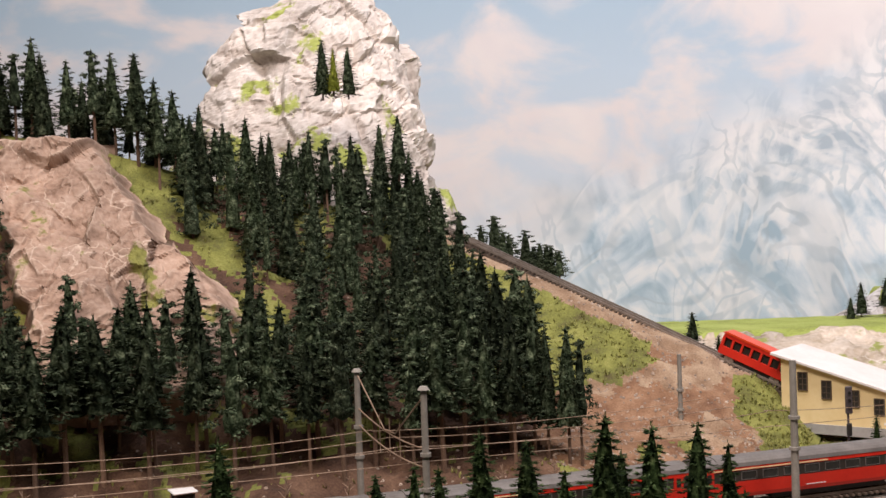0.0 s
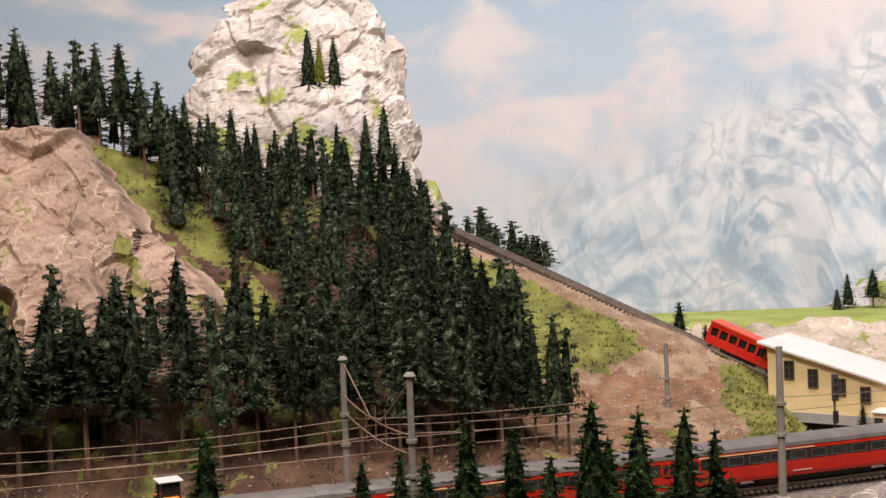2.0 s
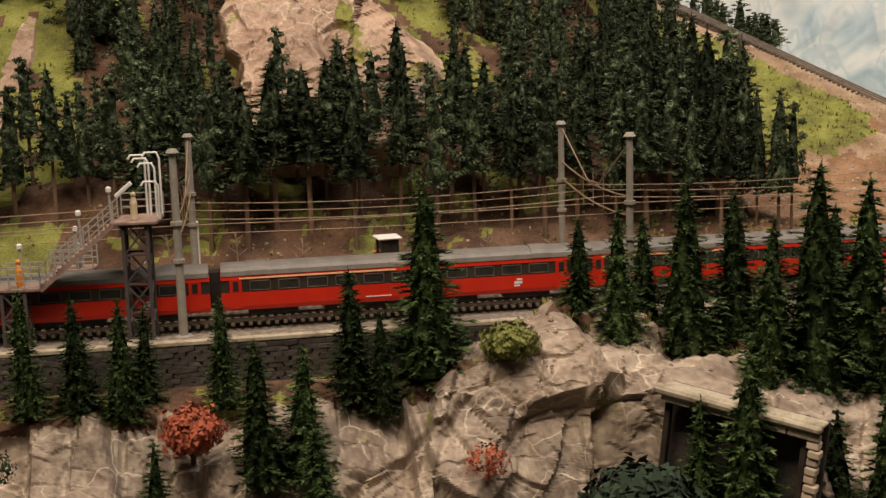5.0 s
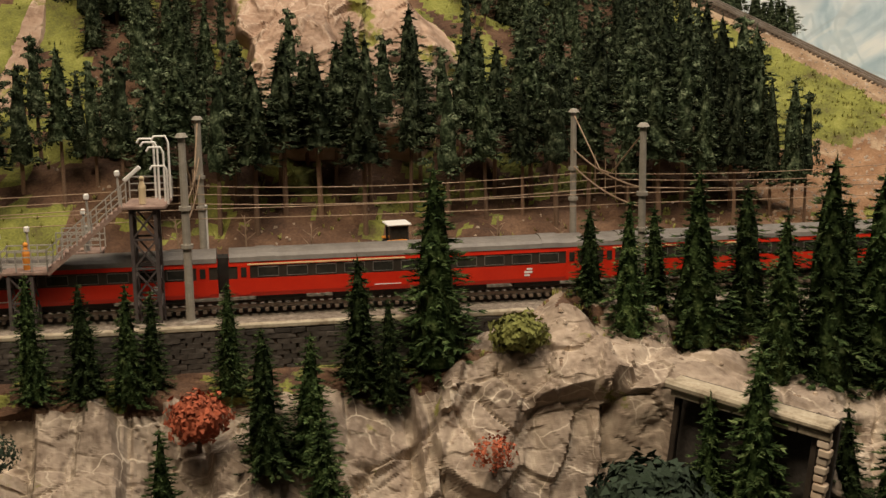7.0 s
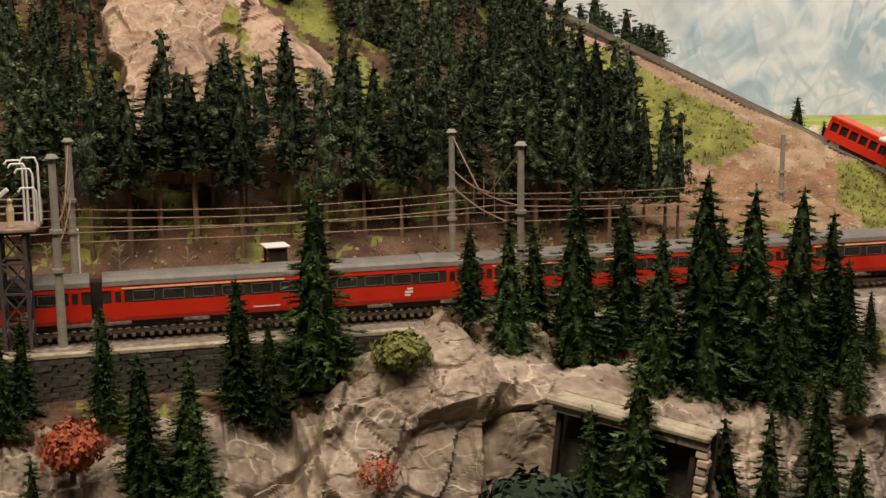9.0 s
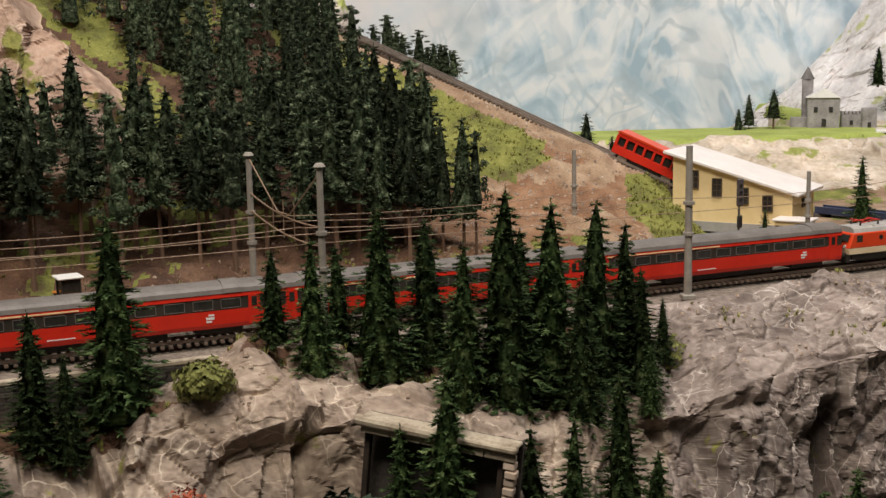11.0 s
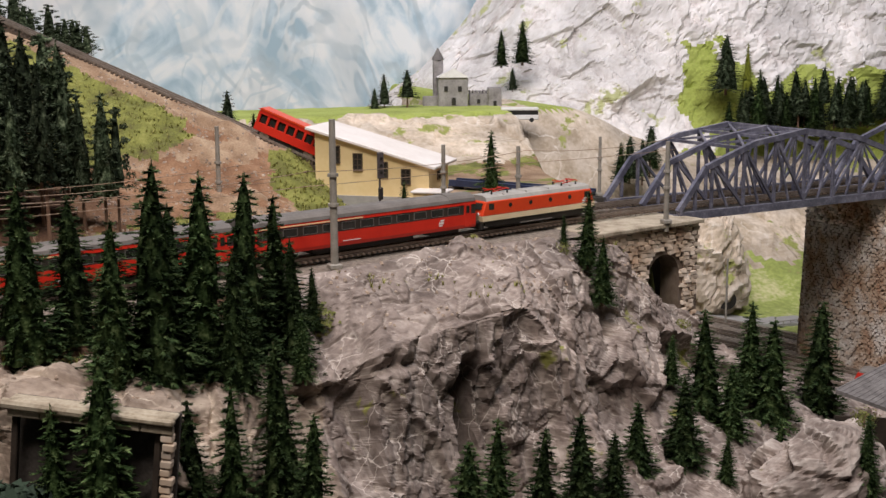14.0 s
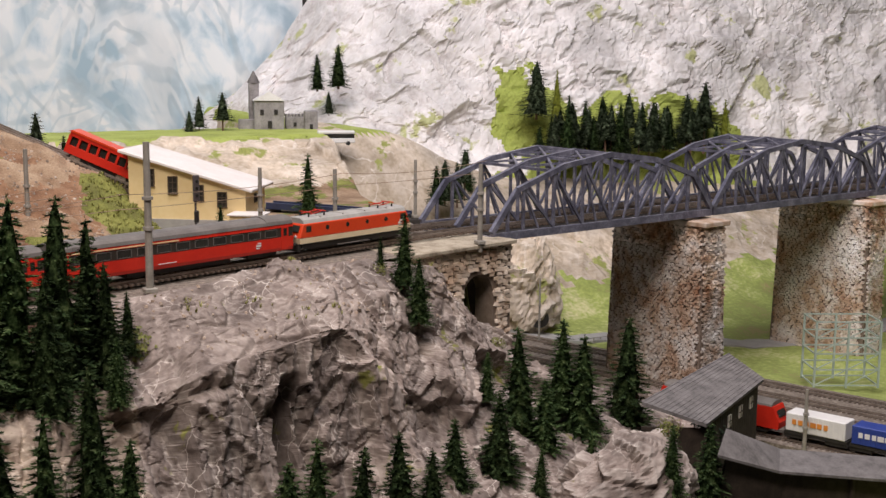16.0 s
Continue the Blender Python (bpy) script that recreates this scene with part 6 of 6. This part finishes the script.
# piers
for k in (1, 2):
    pm = BRIDGE @ Matrix.Translation((.388 + .428 * (k - 1), -.030, -.022))
    pier = tagged(empty("bridge_pier", pm), "tall rough stone pier under the bridge", "pier", "piers of the bridge", "structure")
    bm = bmesh.new()
    vs = box(bm, (.025, .092, -.150), (.046, .178, .300))
    for v in vs:
        if v.co.z < -.2:
            v.co.x += math.copysign(.006, v.co.x - .025)
            v.co.y += math.copysign(.006, v.co.y - .092)
    finish("core", bm, M["mortar"], pier)
    bm = bmesh.new()
    box(bm, (.025, .092, .003), (.058, .192, .008), bevel=.0012)
    finish("cap_stone", bm, M["stone"], pier, "weathered cap stone")
    face = Matrix.Translation((.002, .182, 0)) @ Matrix.Rotation(radians(-90), 4, "Z") @ Matrix.Rotation(radians(-1.15), 4, "X")
    masonry(pier, face, .180, .295, .0066, .0040, .0034, M["stone"], 260)
    face = Matrix.Translation((.000, .003, 0)) @ Matrix.Rotation(radians(-1.15), 4, "X")
    masonry(pier, face, .050, .295, .0064, .0040, .0034, M["stone"], 180)


# ---- valley: lower tracks, road, sheds and goods train ----
def flat_strip(name, pts, w, z, mat, label, cat):
    bm = bmesh.new()
    sweep(bm, [Vector((x, y, zz)) for x, y, zz in pts], w, z)
    ob = finish(name, bm, mat)
    return tagged(ob, label, cat, kind="structure")


ROAD = [(1.10, 1.95), (1.3, 1.78), (1.49, 1.64), (1.62, 1.60), (1.9, 1.62), (2.3, 1.75)]
road_pts = [along(ROAD, i / 40) for i in range(41)]
flat_strip("road", [(x, y, ground_z(x, y) - .003) for x, y in road_pts], .06, .006, M["road"], "pale grey valley road across the meadow", "road")
for off in (0.0, .055, .12, .178, .236):
    d0 = Vector((.062, -.167, 0)).normalized()
    nrm = Vector((-d0.y, d0.x, 0))
    p0 = Vector((1.15, 1.197, -.2715)) + nrm * off
    t = tagged(empty("valley_track", Matrix.Identity(4)), "brown railway track in the valley", "railway track", "tracks in the valley", "structure")
    bm = bmesh.new()
    sweep(bm, [p0 - d0 * .6 - Vector((0, 0, .008)), p0 + d0 * .7 - Vector((0, 0, .008))], .058, .010)
    finish("ballast_bed", bm, M["ballast"], t)
    for q in (-.0083, .0083):
        bm = bmesh.new()
        sweep(bm, [p0 - d0 * .6 + nrm * q + Vector((0, 0, .003)), p0 + d0 * .7 + nrm * q + Vector((0, 0, .003))], .0012, .0026)
        finish("rail", bm, M["steel"], t)
    bm = bmesh.new()
    for i in range(150):
        box(bm, (0, 0, 0), (.0035, .03, .002), Matrix.Translation(p0 + d0 * (-.5 + .0075 * i) + Vector((0, 0, .0022))) @ Matrix.Rotation(math.atan2(d0.y, d0.x), 4, "Z"))
    ob = finish("sleepers", bm, M["sleeper"], t)
    ob["kind"] = "stuff"


def container_wagon(m, mat, bars, label):
    e = empty("container_wagon", m)
    bm = bmesh.new()
    box(bm, (0, 0, .011), (.084, .028, .004))
    finish("frame", bm, M["dark"], e)
    bm = bmesh.new()
    box(bm, (0, 0, .0255), (.080, .029, .024), bevel=.001)
    c = finish("container", bm, mat, e)
    for i in range(12):
        for sy in (-1, 1):
            bm = bmesh.new()
            box(bm, (-.036 + .00655 * i, sy * .0148, .0255), (.0020, .0006, .021))
            finish("rib", bm, mat, c)
    for sy in (-1, 1):
        bm = bmesh.new()
        for i, w in enumerate((.006, .007, .006, .009, .007, .006)):
            box(bm, (-.028 + .0085 * i, sy * .0154, .0265), (w * .9, .0005, .0065))
        finish("lettering", bm, bars, c)
    for sx in (-1, 1):
        bogie(e, sx * .028, .018)
    return tagged(e, label, "goods wagon", "wagons of the goods train")


d0 = Vector((.062, -.167, 0)).normalized()
HG = math.atan2(d0.y, d0.x)


def goods(k):
    return Matrix.Translation(Vector((1.15, 1.197, -.2665)) + d0 * k) @ Matrix.Rotation(HG, 4, "Z")


container_wagon(goods(.090), M["white"], M["orange"], "pale container wagon with faded orange lettering")
M["blue"] = material("deep_blue_paint", [(.02, .04, .22), (.03, .06, .30)], 60, .5, .02)
container_wagon(goods(.178), M["blue"], M["white"], "blue container wagon with white lettering")
container_wagon(goods(.266), M["white"], M["orange"], "pale container wagon with faded orange lettering")
e = empty("diesel_locomotive", goods(-.050))
bm = bmesh.new()
slab(bm, [(-.09, .011), (.09, .011), (.091, .020), (.082, .040), (-.082, .040), (-.091, .020)], .030)
finish("body", bm, M["red"], e)
bm = bmesh.new()
extrude_x(bm, roof_profile(.030, .040, .006), .160)
finish("roof", bm, M["roof_grey"], e)
bm = bmesh.new()
box(bm, (0, 0, 0), (.0006, .022, .009), Matrix.Translation((.0875, 0, .031)) @ Matrix.Rotation(radians(-24), 4, "Y"))
finish("windscreen", bm, M["pane"], e)
for sx in (-1, 1):
    bogie(e, sx * .052, .034)
tagged(e, "red goods locomotive half hidden by the shed", "locomotive")
catenary_mast((1.152, 1.109, -.280), .090, "grey mast beside the valley tracks", .0028, False)


# wooden sheds
def quad_roof(name, corners, thick, mat, parent, label):
    bm = bmesh.new()
    vs = [bm.verts.new(c) for c in corners]
    f = bm.faces.new(vs)
    ex = bmesh.ops.extrude_face_region(bm, geom=[f])
    bmesh.ops.translate(bm, vec=(0, 0, -thick), verts=[g for g in ex["geom"] if isinstance(g, bmesh.types.BMVert)])
    bmesh.ops.recalc_face_normals(bm, faces=bm.faces[:])
    return finish(name, bm, mat, parent, label)


def shed():
    e = empty("timber_shed", Matrix.Identity(4))
    A, B, C, D = Vector((.863, 1.080, -.160)), Vector((.915, 1.030, -.180)), Vector((1.097, 1.130, -.174)), Vector((1.104, 1.202, -.158))
    quad_roof("roof", (A, B, C, D), .004, M["slate"], e, "grey shingled lean-to roof")
    for i in range(14):
        f = i / 13
        p, q = A.lerp(B, f), D.lerp(C, f)
        bm = bmesh.new()
        beam(bm, p + Vector((0, 0, .0002)), q + Vector((0, 0, .0002)), .0022, .0005)
        finish("shingle_course", bm, M["slate"], e)
    B2, C2 = B + Vector((.010, .010, -.004)), C + Vector((-.008, .003, -.004))
    n = 22
    for i in range(n):
        p, q = B2.lerp(C2, (i + .05) / n), B2.lerp(C2, (i + .95) / n)
        bm = bmesh.new()
        mid = (p + q) / 2
        box(bm, (0, 0, -.052), ((q - p).length, .003, .104), Matrix.Translation(mid) @ Matrix.Rotation(math.atan2(q.y - p.y, q.x - p.x), 4, "Z"))
        finish("plank", bm, M["plank"], e)
    ang = math.atan2(C2.y - B2.y, C2.x - B2.x)
    for f in (.40, .62, .84):
        p = B2.lerp(C2, f)
        w = Matrix.Translation((p.x, p.y, p.z - .018)) @ Matrix.Rotation(ang, 4, "Z") @ Matrix.Translation((0, -.0022, 0))
        bm = bmesh.new()
        box(bm, (0, 0, 0), (.0105, .0016, .0145), w)
        win = finish("window", bm, M["rock_cream"], e, "pale window")
        bm = bmesh.new()
        box(bm, (0, -.0008, 0), (.001, .001, .0145), w)
        box(bm, (0, -.0008, 0), (.0105, .001, .001), w)
        finish("window_bars", bm, M["plank"], win)
    for p, q in ((C2, D), (B2, A)):
        bm = bmesh.new()
        v = (q - p)
        v.z = 0
        box(bm, (v.length / 2, 0, -.055), (v.length, .003, .10), Matrix.Translation((p.x, p.y, p.z)) @ Matrix.Rotation(math.atan2(v.y, v.x), 4, "Z"))
        finish("end_wall", bm, M["plank"], e)
    return tagged(e, "dark timber shed with grey shingle roof on the slope", "shed")


shed()
e = empty("loading_roof", Matrix.Identity(4))
A, B, C, D = Vector((.919, 1.002, -.178)), Vector((.886, .978, -.196)), Vector((.975, .975, -.228)), Vector((1.020, 1.020, -.222))
quad_roof("upper_roof", (A, B, C, D), .003, M["slate"], e, "grey sloping roof")
E1, E2 = Vector((1.33, .90, -.262)), Vector((1.31, .82, -.266))
quad_roof("long_roof", (D, C, E2, E1), .003, M["slate"], e, "long grey shingle roof")
bm = bmesh.new()
for k in range(5):
    p = C.lerp(E2, k / 4) + Vector((.004, .012, -.003))
    beam(bm, p, p - Vector((0, 0, .10)), .004)
finish("post", bm, M["plank"], e)
# two dark sheets added in place of the shade under the roof
bm = bmesh.new()
p, q = C + Vector((0, .02, -.055)), E2 + Vector((0, .02, -.045))
beam(bm, p, q, .004, .10)
finish("dark_wall", bm, M["plank"], e)
bm = bmesh.new()
beam(bm, B + Vector((.006, .014, -.085)), C + Vector((.004, .012, -.075)), .004, .15)
finish("end_wall", bm, M["plank"], e)
tagged(e, "long low loading shed with grey shingle roof", "shed")


# pale rock with a tunnel mouth in the valley
def boulder(name, c, r, mat, label, tall=1.0):
    def fn(a, b):
        th, ph = a * 2 * math.pi, (b - .5) * math.pi
        v = Vector((math.cos(th) * math.cos(ph), math.sin(th) * math.cos(ph), math.sin(ph)))
        p = Vector((c[0] + v.x * r[0], c[1] + v.y * r[1], c[2] + v.z * r[2]))
        return p + v * (crag(p, .05, .022) + crag(p + Vector((4, 4, 1)), .02, .006))
    return tagged(grid(name, 90, 60, fn, [mat, M["grass_far"]], pick=lambda q: 0), label, "rock", kind="structure")


boulder("rock_shoulder", (.80, 1.01, -.232), (.085, .05, .058), M["rock_grey"], "grey rock shoulder before the timber shed")
boulder("valley_rock", (1.225, 1.88, -.21), (.070, .06, .13), M["rock_bank"], "pale rock with a dark tunnel mouth in the valley")
e = empty("tunnel_portal", Matrix.Translation((1.222, 1.815, -.243)) @ Matrix.Rotation(radians(-30), 4, "Z"))
# solid black plug: the shade of the tunnel opening as colour
bm = bmesh.new()
rod(bm, (0, .004, 0), (0, .03, 0), .017, .017, 20)
finish("tunnel_mouth", bm, M["dark"], e)
tagged(e, "round black plug standing in for a shaded tunnel mouth in pale rock", "tunnel")


# lattice cage of pale green bars before the far pier
e = empty("lattice_cage", Matrix.Translation((1.475, 1.352, -.281)) @ Matrix.Rotation(radians(-28), 4, "Z"))
M["pale_green"] = material("pale_green_bars", [(.30, .37, .32), (.42, .48, .43)], 60, .5, .02)
for sx in (-1, 0, 1):
    for sy in (-1, 1):
        bm = bmesh.new()
        beam(bm, (sx * .05, sy * .03, 0), (sx * .05, sy * .03, .105), .003)
        finish("post", bm, M["pale_green"], e)
for k in range(5):
    z = .004 + .025 * k
    for sy in (-1, 1):
        bm = bmesh.new()
        beam(bm, (-.05, sy * .03, z), (.05, sy * .03, z), .002)
        finish("rail", bm, M["pale_green"], e)
    for sx in (-1, 1):
        bm = bmesh.new()
        beam(bm, (sx * .05, -.03, z), (sx * .05, .03, z), .002)
        finish("rail", bm, M["pale_green"], e)
for k in range(4):
    for x0, x1 in ((-.05, 0), (0, .05)):
        bm = bmesh.new()
        beam(bm, (x0, -.03, .004 + .025 * k), (x1, -.03, .029 + .025 * k), .0014)
        finish("brace", bm, M["pale_green"], e)
tagged(e, "pale green lattice cage on the valley floor", "lattice cage")

# low fence and mast beside the valley line
e = empty("railing", Matrix.Identity(4))
a, c = Vector((1.275, 1.745, -.287)), Vector((1.335, 1.745, -.287))
for k in range(5):
    p = a.lerp(c, k / 4)
    bm = bmesh.new()
    beam(bm, p, p + Vector((0, 0, .018)), .0016)
    finish("post", bm, M["roof_pale"], e)
for up in (.009, .017):
    bm = bmesh.new()
    beam(bm, a + Vector((0, 0, up)), c + Vector((0, 0, up)), .0014)
    finish("rail", bm, M["roof_pale"], e)
tagged(e, "short pale railing beside the valley track", "railing")
catenary_mast((1.186, 1.763, -.287), .130, "thin grey mast before the pale valley rock", .0022, False)
for x, y, z, h, w in ((.812, .965, -.232, .097, 1.0), (.775, .985, -.21, .05, 1.1)):
    plant(NEAR[1], (x, y, z - .01), h, 20, "dark green model fir with dense drooping branches", "firs at the foot of the cliff", width=w)
bush((.835, 1.0, -.165), .014, M["bush_olive"], "green shrub on the grey rock", 300)


# ---- loose scatter: grass tufts and stones ----
def scatter_mesh(name, pts, size, mat, label, cat, blades=6, stone=False):
    verts, faces = [], []
    for p in pts:
        s = size * RNG.uniform(.5, 1.3)
        if stone:
            n = len(verts)
            ring = [(RNG.uniform(.6, 1.2) * math.cos(k * 1.257), RNG.uniform(.6, 1.2) * math.sin(k * 1.257)) for k in range(5)]
            verts += [(p.x + s * x, p.y + s * y, p.z - s * .3) for x, y in ring] + [(p.x + s * .6 * x, p.y + s * .6 * y, p.z + s * RNG.uniform(.4, .7)) for x, y in ring]
            faces += [(n + k, n + (k + 1) % 5, n + 5 + (k + 1) % 5, n + 5 + k) for k in range(5)] + [tuple(n + 5 + k for k in range(5))]
            continue
        for k in range(blades):
            a = RNG.uniform(0, 6.28)
            n = len(verts)
            lean = RNG.uniform(.2, .8) * s
            w = s * .16
            ca, sa = math.cos(a), math.sin(a)
            verts += [(p.x - sa * w, p.y + ca * w, p.z - .001), (p.x + sa * w, p.y - ca * w, p.z - .001), (p.x + ca * lean, p.y + sa * lean, p.z + s * RNG.uniform(.5, 1.0))]
            faces.append((n, n + 1, n + 2))
    me = bpy.data.meshes.new(name)
    me.from_pydata(verts, [], faces)
    me.materials.append(mat)
    return tagged(new(name, me), label, cat, kind="stuff")


M["tuft"] = material("grass_fibres", [(.17, .16, .04), (.28, .28, .075), (.40, .38, .14)], 60, .9, 0, spread=.35, island=True)
M["pebble"] = material("brown_pebbles", [(.20, .14, .10), (.34, .26, .20), (.48, .40, .33)], 60, .9, .2, spread=.35, island=True)
grass_at, stone_at = [], []
for _ in range(9000):
    p = hill_point(RNG.uniform(.08, .99), RNG.random() ** 1.3 * .8)
    pick = hill_pick(p)
    if pick == 0 or (pick == 1 and RNG.random() < .10):
        grass_at.append(p)
    elif RNG.random() < (.5 if pick in (2, 3) else .12):
        stone_at.append(p)
for _ in range(1500):
    x = RNG.uniform(-.75, .62)
    y = 1.062 + .344 * x + RNG.uniform(.196, .33)
    p = Vector((x, y, ground_z(x, y)))
    (grass_at if RNG.random() < .55 else stone_at).append(p)
for _ in range(2600):
    a, c = RNG.uniform(.30, .86), RNG.uniform(.03, .46)
    p = front_rock(a, c)
    if p.z < -.075:
        continue
    k = front_pick(p)
    if k in (2, 3) or frac(p * 22) > .5:
        grass_at.append(p)
    elif RNG.random() < .28:
        stone_at.append(p)
scatter_mesh("grass_tufts", grass_at, .0050, M["tuft"], "short olive grass tufts on slope and rock", "grass")
scatter_mesh("loose_stones", stone_at, .0022, M["pebble"], "small loose brown stones on the slopes", "stones", stone=True)


# ---- the hall round the layout ----
M["hall_floor"] = material("grey_hall_floor", [(.10, .095, .09), (.16, .15, .145)], 3, .6, .1)
M["hall_wall"] = material("dull_hall_wall", [(.16, .15, .14), (.22, .21, .195)], 2, .9, .1)
for name, c, size, mat, label, cat in (("hall_floor", (.6, 0, -1.05), (10, 9, .1), M["hall_floor"], "plain grey hall floor round the layout", "floor"), ("ceiling", (.6, 0, 3.05), (10, 9, .1), M["hall_wall"], "plain dull hall ceiling", "ceiling"),
                                       ("wall_north", (.6, 4.55, 1), (10, .1, 4), M["hall_wall"], "plain dull hall wall", "wall"), ("wall_south", (.6, -4.55, 1), (10, .1, 4), M["hall_wall"], "plain dull hall wall", "wall"),
                                       ("wall_west", (-4.45, 0, 1), (.1, 9, 4), M["hall_wall"], "plain dull hall wall", "wall"), ("wall_east", (5.65, 0, 1), (.1, 9, 4), M["hall_wall"], "plain dull hall wall", "wall")):
    bm = bmesh.new()
    box(bm, c, size)
    tagged(finish(name, bm, mat), label, cat, kind="structure")
